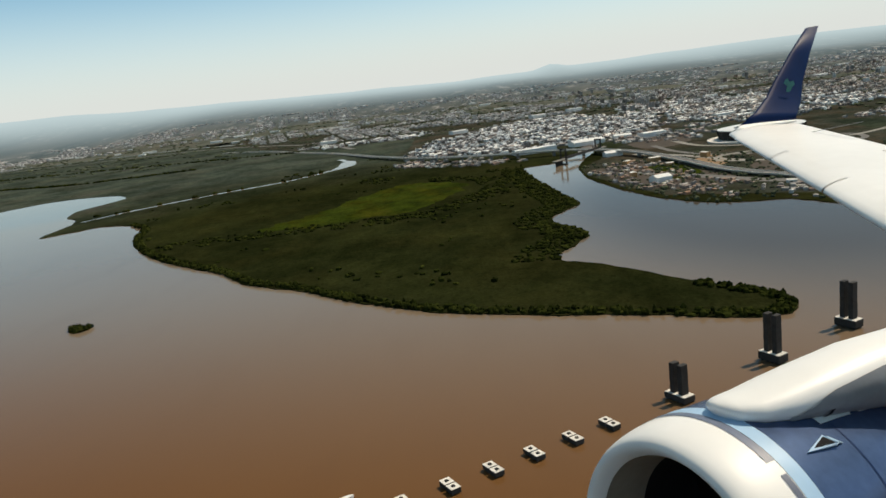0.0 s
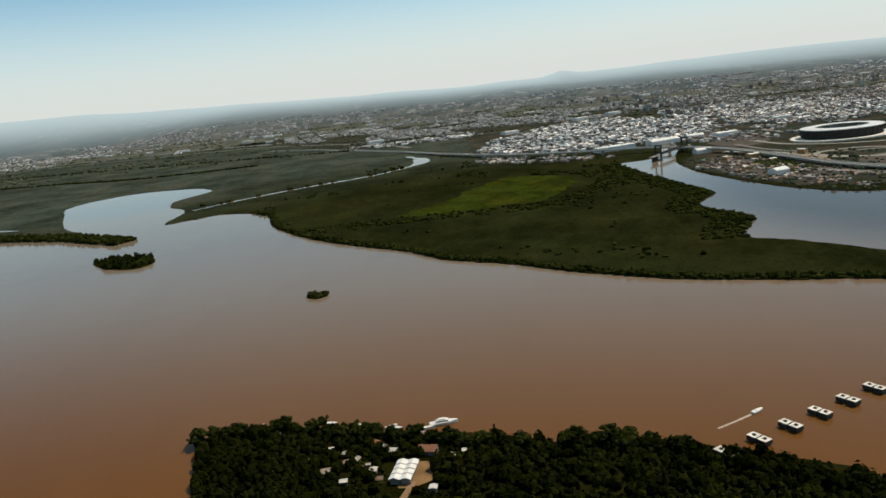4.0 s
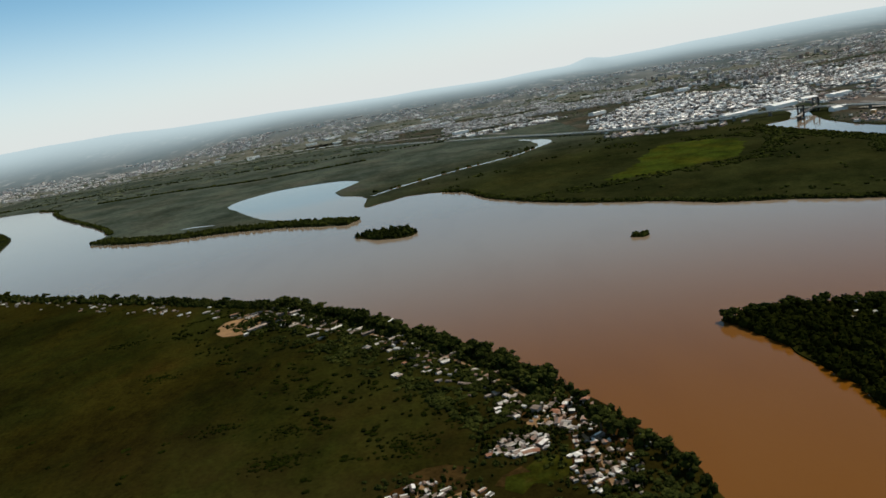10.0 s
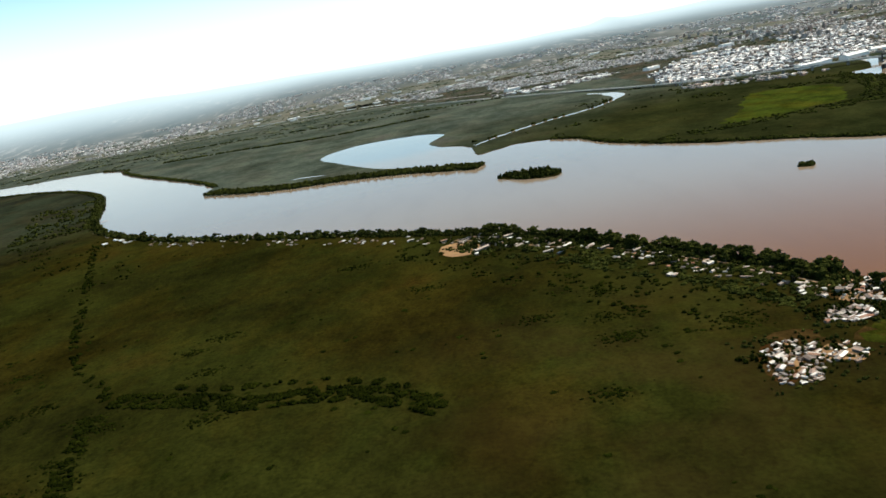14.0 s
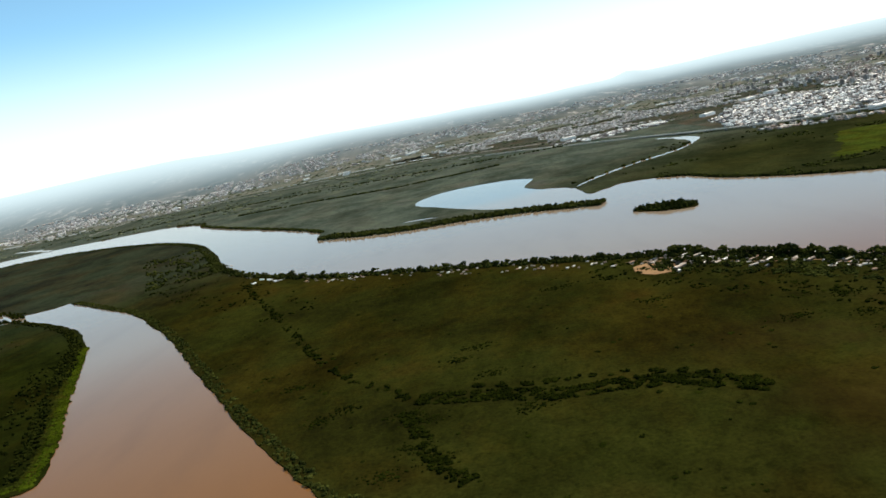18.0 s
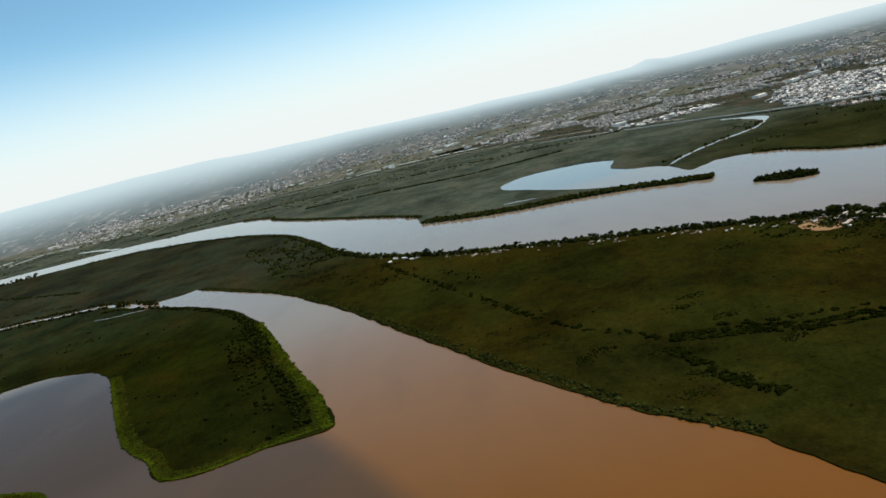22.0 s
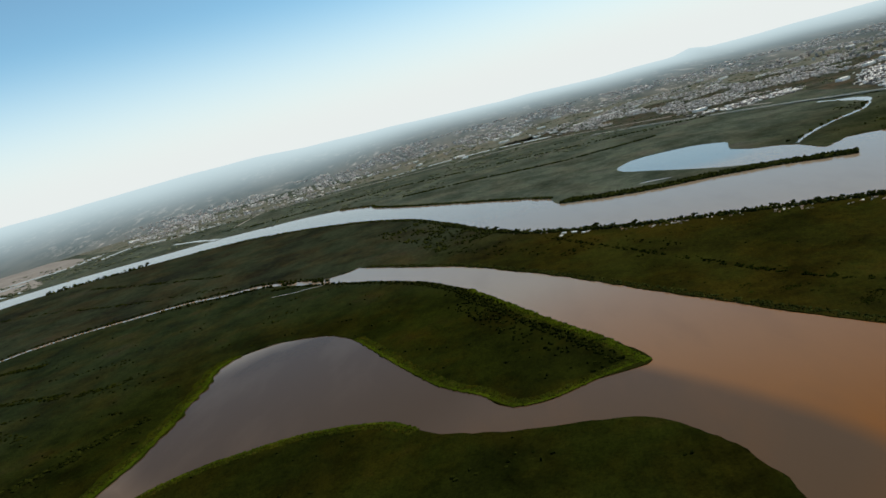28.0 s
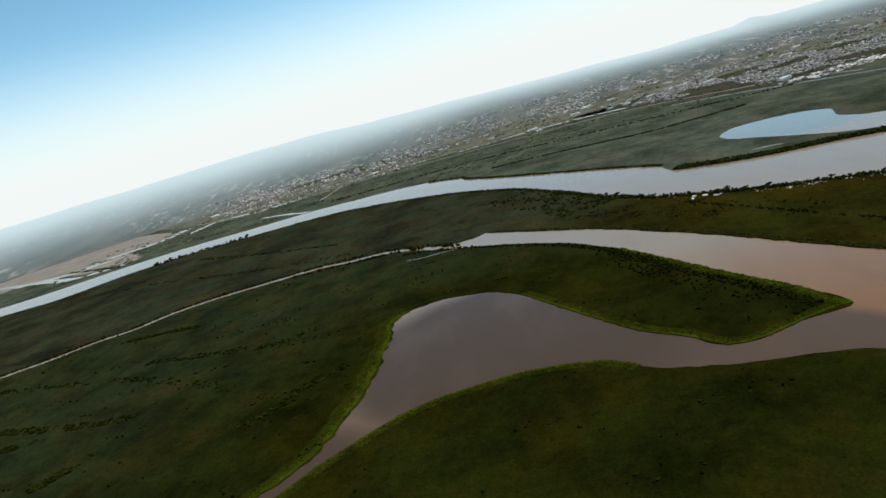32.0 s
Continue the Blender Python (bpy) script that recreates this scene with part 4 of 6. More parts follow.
for _ in range(5200):
    x, y = rng.uniform(-420, 60), rng.uniform(380, 1150)
    if noise.noise(Vector((x / 70, y / 45, 1))) + 0.5 * noise.noise(Vector((x / 16, y / 12, 7))) > 0.40 and inside(MAIN_SOUTH + CHANNEL[:14] + [(-100, 1150), (-250, 1150), (-380, 860)], x, y) and not inside(MEADOW_EDGE, x, y):
        north.append(bush(x, y, rng.uniform(1.0, 2.6), rng.uniform(0.7, 2.2)))
for hd, n in (([(-1065, 1458), (-895, 1418), (-718, 1343), (-560, 1347), (-493, 1355)], 420), ([(-1500, 1700), (-1100, 1720), (-700, 1600), (-330, 1480)], 380), ([(-452, 842), (-405, 856), (-362, 902), (-310, 945), (-250, 986), (-206, 1040)], 22)):
    for x, y in along(hd, n, -3, 5):
        north.append(bush(x, y, rng.uniform(1.6, 3.6), rng.uniform(1.5, 3.2)))
for x, y in along([(-2700, 1240), (-2210, 1225), (-2075, 1245), (-1960, 1350), (-1830, 1405), (-1680, 1432), (-1560, 1436)], 160, 8, 20, -1):
    north.append(bush(x, y, rng.uniform(1.0, 2.4), rng.uniform(0.8, 1.8)))
for x, y in along([(-1900, 1372), (-1830, 1400), (-1750, 1414), (-1680, 1428)], 70, 3, 10, -1):
    north.append(bush(x, y, rng.uniform(2.0, 3.6), rng.uniform(3.0, 5.5)))
gather("north_thicket", north, LOW, LEAF, "bushes and low trees along the far marsh banks", "bushes")

for nm, poly, box, n, lab in (("islet_bushes", ISLET, (-425, 510, -365, 564), 260, "bushes covering the small islet"), ("rock_bushes", ROCK, (-221, 371, -207, 384), 26, "bushes covering the tiny islet")):
    its = []
    while len(its) < n:
        x, y = rng.uniform(box[0], box[2]), rng.uniform(box[1], box[3])
        if inside(poly, x, y):
            its.append(bush(x, y, rng.uniform(1.1, 2.2), rng.uniform(2.0, 4.4) if nm[0] == "i" else rng.uniform(1.2, 2.6), 0.4))
    gather(nm, its, SMALL, LEAF, lab, "bushes")

fringe, shelf = [], []
for hd, n, a, b, sd in (([(-940, 447), (-903, 350), (-874, 272), (-849, 211), (-832, 150)], 850, -1.2, 5.5, -1), ([(-834, 152), (-866, 142), (-900, 128), (-925, 131), (-945, 163), (-972, 196), (-1000, 250), (-1022, 298), (-1056, 372)], 900, -0.6, 4.0, -1),
                        ([(-1180, 415), (-1197, 390), (-1194, 340), (-1196, 285), (-1201, 210), (-1212, 160), (-1222, 117), (-1240, 88), (-1264, 60)], 1100, -0.6, 6.5, -1), ([(-1237, 64), (-1216, 93), (-1195, 114), (-1165, 143), (-1131, 160), (-1074, 170), (-1035, 165), (-1005, 153), (-985, 132)], 800, -0.6, 4.0, -1)):
    for dist, wide, z, mt, nm in ((1.5, 3.2 if b != 6.5 else 6.5, 0.545, REED, "field_lime_reed"), (5.0, 8.5 if b != 6.5 else 17.0, 0.53, REED_DULL, "field_reed_edge")):
        inner = curve_through(hd, 9.0)
        shift = []
        for i in range(len(inner) - 1):
            d = (inner[i + 1] - inner[i]).normalized()
            shift.append((inner[i].x - d.y * sd * dist, inner[i].y + d.x * sd * dist))
        ribbon(nm, shift, wide, z, mt, "green reed bed along the shore of the bay", "reeds", step=4.0, wobble=0.55, seed=b)
    for x, y in along(hd, n, a, b, sd):
        tall = 1.7 if b == 5.5 else 1.0
        fringe.append(bush(x, y, rng.uniform(0.5, 1.2) * tall, rng.uniform(0.25, 0.6) * tall, 0.25))
    for x, y in along(hd, n, 2, 10, sd):
        shelf.append(bush(x, y, rng.uniform(0.6, 1.5), rng.uniform(0.3, 0.7), 0.3))
gather("reed_shelf", shelf, LOW, GRASS, "green reeds behind the shore fringe", "reeds")
gather("reed_fringe", fringe, LOW, REED, "bright green fringe of floating reeds along the shore", "reeds")

# ---- houses, sheds, boats, bridge ----
GLASSY = make_plain("dark_window", (0.03, 0.035, 0.04), 0.2, 0.2, 0.5)
WOOD_DOOR = make_plain("door_wood", (0.16, 0.09, 0.05), 0.7, 0.3, 0.5)
WHITE_PAINT = make_plain("white_paint", (0.80, 0.80, 0.79), 0.35, 0.12, 1.5)
OCHRE = make_plain("ochre_plaster", (0.48, 0.27, 0.12), 0.9, 0.25, 2.0)
TILE_RED = make_plain("red_tiles", (0.27, 0.12, 0.07), 0.8, 0.35, 0.6)
RUST = make_plain("brown_earth", (0.07, 0.054, 0.04), 0.95, 0.35, 12)
# backlit shade is painted into PIER's colour, sunlit tops into CAP_TOP
PIER = make_plain("backlit_pier_concrete", (0.045, 0.042, 0.04), 0.9, 0.3, 2.0)
CAP_TOP = make_plain("pale_concrete", (0.78, 0.75, 0.70), 0.85, 0.25, 1.2)
TIMBER = make_plain("weathered_timber", (0.26, 0.21, 0.16), 0.9, 0.35, 0.7)


def block(bm, x0, y0, z0, x1, y1, z1):
    v = [bm.verts.new(c) for c in ((x0, y0, z0), (x1, y0, z0), (x1, y1, z0), (x0, y1, z0), (x0, y0, z1), (x1, y0, z1), (x1, y1, z1), (x0, y1, z1))]
    for f in ((0, 3, 2, 1), (4, 5, 6, 7), (0, 1, 5, 4), (1, 2, 6, 5), (2, 3, 7, 6), (3, 0, 4, 7)):
        bm.faces.new([v[k] for k in f])
    return v


def box_part(name, dims, material, parent, label="", bevel=0.0):
    bm = bmesh.new()
    block(bm, *dims)
    if bevel:
        bmesh.ops.bevel(bm, geom=bm.edges[:], offset=bevel, segments=1, affect="EDGES")
    return part(name, bm, material, parent, label)


def house_thing(w, d, h, rise, label, group, roof=ROOF, wall=WALL, category="house", windows=2, porch=False):
    """A small hut with a thin pitched sheet roof that overhangs its walls."""
    root = new(category.replace(" ", "_"))
    bm = bmesh.new()
    v = block(bm, -w / 2, -d / 2, -0.2, w / 2, d / 2, h)
    ga, gb = bm.verts.new((-w / 2, 0, h + rise)), bm.verts.new((w / 2, 0, h + rise))
    bm.faces.new((v[4], v[7], ga))
    bm.faces.new((v[5], gb, v[6]))
    part("wall", bm, wall, root)
    e, t = 0.28, 0.07
    for s in (-1, 1):
        bm = bmesh.new()
        k = (d / 2 + e) / (d / 2)
        lo, hi = h + rise - rise * k + 0.03, h + rise + 0.03
        a = [(-w / 2 - e, 0, hi), (w / 2 + e, 0, hi), (w / 2 + e, s * (d / 2 + e), lo), (-w / 2 - e, s * (d / 2 + e), lo)]
        up = [bm.verts.new((x, y, z + t)) for x, y, z in a]
        dn = [bm.verts.new((x, y, z)) for x, y, z in a]
        bm.faces.new(up if s < 0 else up[::-1])
        bm.faces.new(dn)
        for i in range(4):
            bm.faces.new((up[i], up[(i + 1) % 4], dn[(i + 1) % 4], dn[i]))
        bmesh.ops.recalc_face_normals(bm, faces=bm.faces)
        part("roof_side", bm, roof, root)
    box_part("door", (-0.22, -d / 2 - 0.03, 0, 0.22, -d / 2 + 0.02, 0.95), WOOD_DOOR, root)
    for i in range(windows):
        x = (-0.32 + 0.64 * i / max(1, windows - 1)) * w
        box_part("window", (x - 0.22, -d / 2 - 0.03, 0.5, x + 0.22, -d / 2 + 0.02, 0.95), GLASSY, root)
    if porch:
        box_part("porch_roof", (-w / 2, -d / 2 - 1.0, h - 0.32, w / 2, -d / 2 - 0.03, h - 0.25), roof, root)
        for x in (-w / 2 + 0.1, w / 2 - 0.1):
            box_part("post", (x - 0.05, -d / 2 - 0.95, -0.1, x + 0.05, -d / 2 - 0.85, h - 0.32), TIMBER, root)
    return tagged(root, label, category, group)


SHACK = make_plain("shack_sheets", (0.4, 0.4, 0.4), 0.7, 0.25, 1.5, per_island=True, stops=[(0.0, (0.70, 0.69, 0.67)), (0.12, (0.26, 0.16, 0.11)), (0.4, (0.10, 0.085, 0.08)), (0.6, (0.28, 0.26, 0.25)), (0.75, (0.17, 0.12, 0.09)), (0.92, (0.65, 0.64, 0.63)), (1.0, (0.24, 0.23, 0.23))])
HUT = "small hut with a pale sheet roof among the trees"
G1 = "houses of the river village"
HOUSES = [house_thing(3.4, 2.6, 1.25, 0.35, HUT, G1), house_thing(4.4, 2.8, 1.3, 0.4, "plain house with a light grey sheet roof", G1, porch=True), house_thing(2.8, 2.4, 1.2, 0.25, HUT, G1, windows=1),
          house_thing(5.2, 2.6, 1.35, 0.4, "long house with a white sheet roof", G1, windows=3), house_thing(3.6, 3.2, 1.3, 0.6, "small house with a tiled roof", G1, roof=TILE_RED), house_thing(3.0, 2.8, 1.9, 0.35, "two-storey hut with a sheet roof", G1)]
PICK = (0, 1, 2, 3, 0, 1, 2, 5, 0, 3, 1, 4)
sites = []


def free(x, y, r):
    if any((x - a) ** 2 + (y - b) ** 2 < r * r for a, b in sites):
        return False
    sites.append((x, y))
    return True


hr = random.Random(21)
placed = 0


def settle(poly, count, turn, gap=3.4, spread=18):
    global placed
    xs, ys = [p[0] for p in poly], [p[1] for p in poly]
    tries, n = 0, 0
    while n < count and tries < 4000:
        tries += 1
        x, y = hr.uniform(min(xs), max(xs)), hr.uniform(min(ys), max(ys))
        if inside(poly, x, y) and free(x, y, gap):
            m = pose(x, y, 0.6, 0, 0, turn + hr.choice((0, 0, 90)) + hr.uniform(-spread, spread))
            s = hr.uniform(0.38, 0.62) if hr.random() < 0.7 else hr.uniform(0.62, 0.95)
            k = PICK[hr.randrange(12)]
            copy_thing(HOUSES[k], m).scale = (s, s, s * hr.uniform(0.65, 0.95))
            n += 1
            placed += 1


def hut_shape(rise):
    V = np.array([(-.5, -.5, 0), (.5, -.5, 0), (.5, .5, 0), (-.5, .5, 0), (-.5, -.5, 1), (.5, -.5, 1), (.5, .5, 1), (-.5, .5, 1), (-.5, 0, 1 + rise), (.5, 0, 1 + rise)], float)
    return V, [[0, 1, 5, 4], [2, 3, 7, 6], [0, 4, 8, 7, 3], [1, 2, 6, 9, 5], [4, 5, 9, 8], [6, 7, 8, 9]]


SHACKS = []


def lean_tos(poly, count, turn, size):
    """Small shacks and lean-tos between the houses."""
    xs, ys = [p[0] for p in poly], [p[1] for p in poly]
    n = 0
    while n < count:
        x, y = hr.uniform(min(xs), max(xs)), hr.uniform(min(ys), max(ys))
        n += 0.02
        if inside(poly, x, y) and not any((x - a) ** 2 + (y - b) ** 2 < 1.3 for a, b in sites):
            n += 0.98
            k = hr.uniform(0.6, 1.3) * size
            SHACKS.append((x, y, 0.45, k * hr.uniform(0.9, 1.6), k * 0.75, hr.uniform(0.4, 0.8), radians(turn + hr.choice((0, 90)) + hr.uniform(-20, 20))))


HUTS_UPPER = [(-316, 132), (-308, 147), (-297, 149), (-289, 135), (-294, 119), (-304, 119), (-314, 127)]
HUTS_MIDDLE = [(-330, 117), (-322, 124), (-309, 121), (-312, 109), (-322, 109), (-331, 112)]
HUTS_SHORE = [(-302, 117), (-291, 112), (-279, 112), (-283, 98), (-290, 78), (-304, 80), (-309, 94)]
HUTS_LOWER = [(-362, 97), (-349, 105), (-343, 94), (-345, 85), (-352, 68), (-366, 68), (-366, 85)]
HUTS_EARTH = [(-344, 89), (-335, 95), (-330, 92), (-330, 82), (-338, 76), (-346, 80)]
for poly, count, turn, gap in ((HUTS_UPPER, 27, 60, 2.0), (HUTS_MIDDLE, 24, 20, 1.9), (HUTS_SHORE, 27, 20, 2.3), (HUTS_LOWER, 34, 30, 2.0), (HUTS_EARTH, 9, 30, 2.6)):
    settle(poly, count, turn, gap, 28)
# single houses and long roofs along the village lane
HOMES = [(-454, 328), (-448, 327), (-442, 316), (-436, 306), (-430, 300), (-423, 304), (-411, 290), (-403, 281), (-409, 269), (-415, 276), (-392, 269), (-384, 263), (-390, 272), (-374, 277), (-369, 247), (-369, 240), (-359, 235), (-425, 337), (-500, 367), (-493, 365), (-477, 347), (-457, 298), (-358, 215), (-351, 195), (-344, 203), (-330, 176), (-322, 182), (-340, 210), (-323, 150), (-325, 143), (-321, 139), (-364, 195)]
for i, (x, y) in enumerate(HOMES):
    free(x, y, 0.5)
    k = hr.uniform(0.65, 1.0)
    copy_thing(HOUSES[3 if i < 18 and i % 2 else (1, 0, 3, 5, 1, 2)[i % 6]], pose(x, y, 0.6, 0, 0, 32 + hr.uniform(-12, 12))).scale = (k * (1.3 if i < 18 else 1.0), k * 0.8, k * 0.85)
settle([(-478, 343), (-440, 351), (-403, 293), (-370, 268), (-361, 255), (-369, 243), (-401, 272), (-439, 306)], 34, 35, 4.0, 14)
settle([(-372, 247), (-345, 215), (-322, 170), (-332, 160), (-352, 190), (-386, 245)], 9, 55, 6)
lean_tos([(-720, 530), (-605, 458), (-517, 398), (-475, 365), (-490, 345), (-540, 385), (-630, 445), (-730, 515)], 75, -35, 2.2)
lean_tos([(-880, 705), (-845, 652), (-773, 576), (-720, 530), (-730, 515), (-790, 570), (-870, 670)], 30, -45, 2.4)
for i, (x, y) in enumerate(VILLA_HOMES):
    k = hr.uniform(0.45, 0.8)
    free(x, y, 0.5)
    copy_thing(HOUSES[(0, 1, 2, 5, 1, 4)[i % 6]], pose(x, y, 0.6, 0, 0, -15 + hr.choice((0, 0, 90)) + hr.uniform(-25, 25))).scale = (k, k, k * 0.9)
lean_tos(HUTS_UPPER, 60, 60, 1.3)
lean_tos(HUTS_MIDDLE, 50, 20, 1.25)
lean_tos(HUTS_SHORE, 60, 20, 1.3)
lean_tos(HUTS_LOWER, 80, 30, 1.25)
lean_tos(HUTS_EARTH, 22, 30, 1.1)
lean_tos([(-478, 343), (-440, 351), (-403, 293), (-370, 268), (-361, 255), (-369, 243), (-401, 272), (-439, 306)], 90, 35, 1.6)
lean_tos([(-372, 247), (-345, 215), (-322, 170), (-332, 160), (-352, 190), (-386, 245)], 45, 55, 2.3)
lean_tos([(-334, 165), (-318, 160), (-305, 140), (-318, 135)], 14, 40, 2.0)
gather("village_shacks", SHACKS, [hut_shape(0.25), hut_shape(0.12), hut_shape(0.4)], SHACK, "small shacks and lean-tos with mixed sheet roofs", "shacks")
yards = []
for poly, n in ((HUTS_UPPER, 170), (HUTS_MIDDLE, 130), (HUTS_SHORE, 260), (HUTS_LOWER, 120), (HUTS_EARTH, 40)):
    xs, ys = [p[0] for p in poly], [p[1] for p in poly]
    for _ in range(n):
        x, y = hr.uniform(min(xs) - 5, max(xs) + 5), hr.uniform(min(ys) - 5, max(ys) + 5)
        if inside(ISLAND_NORTH + ISLAND_SOUTH, x + 2.5, y + 1.5) and all((x - a) ** 2 + (y - b) ** 2 > 1.6 for a, b in sites):
            yards.append(bush(x, y, hr.uniform(0.4, 1.1), hr.uniform(0.5, 1.5)))
for x, y in HOMES + VILLA_HOMES:
    for _ in range(5):
        a = hr.uniform(0, 6.28)
        yards.append(bush(x + 2.9 * math.cos(a), y + 2.6 * math.sin(a), hr.uniform(0.5, 1.1), hr.uniform(0.7, 1.7)))
gather("yard_bushes", yards, SMALL, LEAF, "dark bushes between the village huts", "bushes")
for k, (x, y, a) in enumerate(((-325, 146, 20), (-366, 197, 40), (-352, 199, 30), (-345, 206, 35), (-372, 240, 20), (-196, 196, -10))):
    HOUSES[k].matrix_basis = pose(x, y, 0.6, 0, 0, a) @ Matrix.Scale(0.7, 4)

SHED = house_thing(13.0, 3.6, 1.6, 0.45, "long low shed with a white sheet roof", "sheds by the sandy yard", category="shed", windows=4)
SHED.matrix_basis = pose(-446, 326, 0.55, 0, 0, 28)
for x, y, a, k in ((-440, 336, 28, 0.6), (-433, 329, 26, 0.75), (-432, 341, 30, 0.55), (-453, 308, 40, 0.9)):
    copy_thing(SHED, pose(x, y, 0.55, 0, 0, a)).scale = (k, 0.8, 0.9)
BARN = house_thing(11.0, 2.7, 1.7, 0.45, "white-roofed warehouse hall with dark roof joints beside a bare yard", "warehouse halls", roof=WHITE_PAINT, category="warehouse", windows=3)
for k in range(1, 4):
    x = -5.5 + 11.0 * k / 4
    for side in (-1, 1):
        bm = bmesh.new()
        block(bm, x - 0.14, 0.0, 0.0, x + 0.14, 1.68, 0.03)
        joint = part("roof_joint", bm, BARK, BARN, "dark joint between the roof sheets")
        joint.matrix_basis = Matrix.Translation((0, 0, 2.28)) @ pose(0, 0, 0, -18.4, 0, 0 if side > 0 else 180) if side > 0 else Matrix.Translation((0, 0, 2.28)) @ pose(0, 0, 0, 0, 0, 180) @ pose(0, 0, 0, -18.4, 0, 0)
BARN.matrix_basis = pose(-153.2, 162.5, 0.62, 0, 0, 80)
copy_thing(BARN, pose(-150.0, 162.0, 0.62, 0, 0, 80))
WHITE_HOUSES = house_thing(9.0, 5.0, 1.8, 0.7, "group of white farm buildings at the marsh edge", "white farm buildings", roof=WHITE_PAINT, wall=WHITE_PAINT, category="farm building", windows=3)
WHITE_HOUSES.matrix_basis = pose(-805, 592, 0.55, 0, 0, -40) @ Matrix.Scale(0.65, 4)
for x, y, a in ((-816, 603, -35), (-796, 578, -42), (-822, 590, 50)):
    copy_thing(WHITE_HOUSES, pose(x, y, 0.55, 0, 0, a) @ Matrix.Scale(0.55, 4)).scale = (0.55, 0.55, 0.55)
RED = house_thing(5.2, 4.2, 1.6, 1.0, "house with an orange tiled roof near the landing", "", roof=TILE_RED, windows=3)
RED.matrix_basis = pose(-145, 174.5, 0.62, 0, 0, -12)


def hull(bm, l, w, h, sheer=0.3):
    rings = []
    for k in range(9):
        u = k / 8
        half = w / 2 * (1 - max(0, (u - 0.5) / 0.5) ** 2.2) * (0.82 + 0.18 * min(1, u * 4))
        half = max(half, 0.02)
        zt = h * (1 + sheer * max(0, u - 0.4))
        x = -l / 2 + l * u
        rings.append([bm.verts.new((x, -half, zt)), bm.verts.new((x, -half * 0.7, -0.15)), bm.verts.new((x, half * 0.7, -0.15)), bm.verts.new((x, half, zt))])
    for a, b in zip(rings, rings[1:]):
        for j in range(3):
            bm.faces.new((a[j], a[j + 1], b[j + 1], b[j]))
        bm.faces.new((a[3], a[0], b[0], b[3]))
    bm.faces.new(rings[0])
    bmesh.ops.recalc_face_normals(bm, faces=bm.faces)


def boat_thing(l, w, label, group="", cabin=True):
    root = new("boat")
    bm = bmesh.new()
    hull(bm, l, w, 0.5 + 0.05 * l)
    part("hull", bm, WHITE_PAINT, root)
    top = 0.5 + 0.05 * l
    if cabin:
        c = box_part("cabin", (-l * 0.28, -w * 0.32, top, l * 0.16, w * 0.32, top + 0.75), WHITE_PAINT, root, bevel=0.08)
        box_part("cabin_window", (-l * 0.24, -w * 0.33, top + 0.3, l * 0.12, w * 0.33, top + 0.55), GLASSY, c)
        box_part("upper_deck", (-l * 0.2, -w * 0.24, top + 0.75, l * 0.06, w * 0.24, top + 1.15), WHITE_PAINT, root, bevel=0.06)
        box_part("mast", (-0.05, -0.04, top + 1.15, 0.05, 0.04, top + 2.4), TIMBER, root)
    else:
        for x in (-l * 0.2, l * 0.1):
            box_part("bench", (x, -w * 0.36, top - 0.12, x + 0.25, w * 0.36, top + 0.03), TIMBER, root)
    return tagged(root, label, "boat", group)


boat_thing(9.5, 2.8, "white river cruiser moored at the jetty").matrix_basis = pose(-140.5, 195, 0, 0, 0, 10)
skiff = boat_thing(4.2, 1.4, "small white open boat on the river bank", "small boats at the shore", False)
skiff.matrix_basis = pose(-145, 193, 0, 0, 0, 20)
for x, y, a in ((-156, 194.5, -20), (-158, 196, 30), (-170, 199, 10), (-179, 203, -15), (-205, 206, 40)):
    copy_thing(skiff, pose(x, y, 0, 0, 0, a))
runner = boat_thing(4.6, 1.6, "white motor boat heading over the river", "", False)
runner.matrix_basis = pose(-43, 182, 0, 0, 0, 30)
ribbon("wake", [(-45.5, 180.6), (-52, 176.9), (-58, 173.5)], 0.8, 0.03, make_plain("foam", (0.55, 0.45, 0.36), 0.6, 0.4, 1.0), "thin pale wake behind the motor boat", "wake", kind="", step=1.5, wobble=0.6)


def jetty_thing(l, label):
    root = new("jetty")
    for i in range(int(l / 0.6)):
        box_part("plank", (i * 0.6, -0.55, 0.78, i * 0.6 + 0.54, 0.55, 0.86), TIMBER, root)
    for i in range(int(l / 2.4) + 1):
        for s in (-0.45, 0.45):
            box_part("post", (i * 2.4 - 0.09, s - 0.09, -2.2, i * 2.4 + 0.09, s + 0.09, 0.78), TIMBER, root)
    return tagged(root, label, "jetty", "jetties along the shore")


jetty_thing(7.5, "narrow timber jetty on posts at the landing").matrix_basis = pose(-151.5, 186.5, 0, 0, 0, 82)
jetty_thing(9.5, "long timber jetty on posts by the point").matrix_basis = pose(-897, 752, 0, 0, 0, 40)


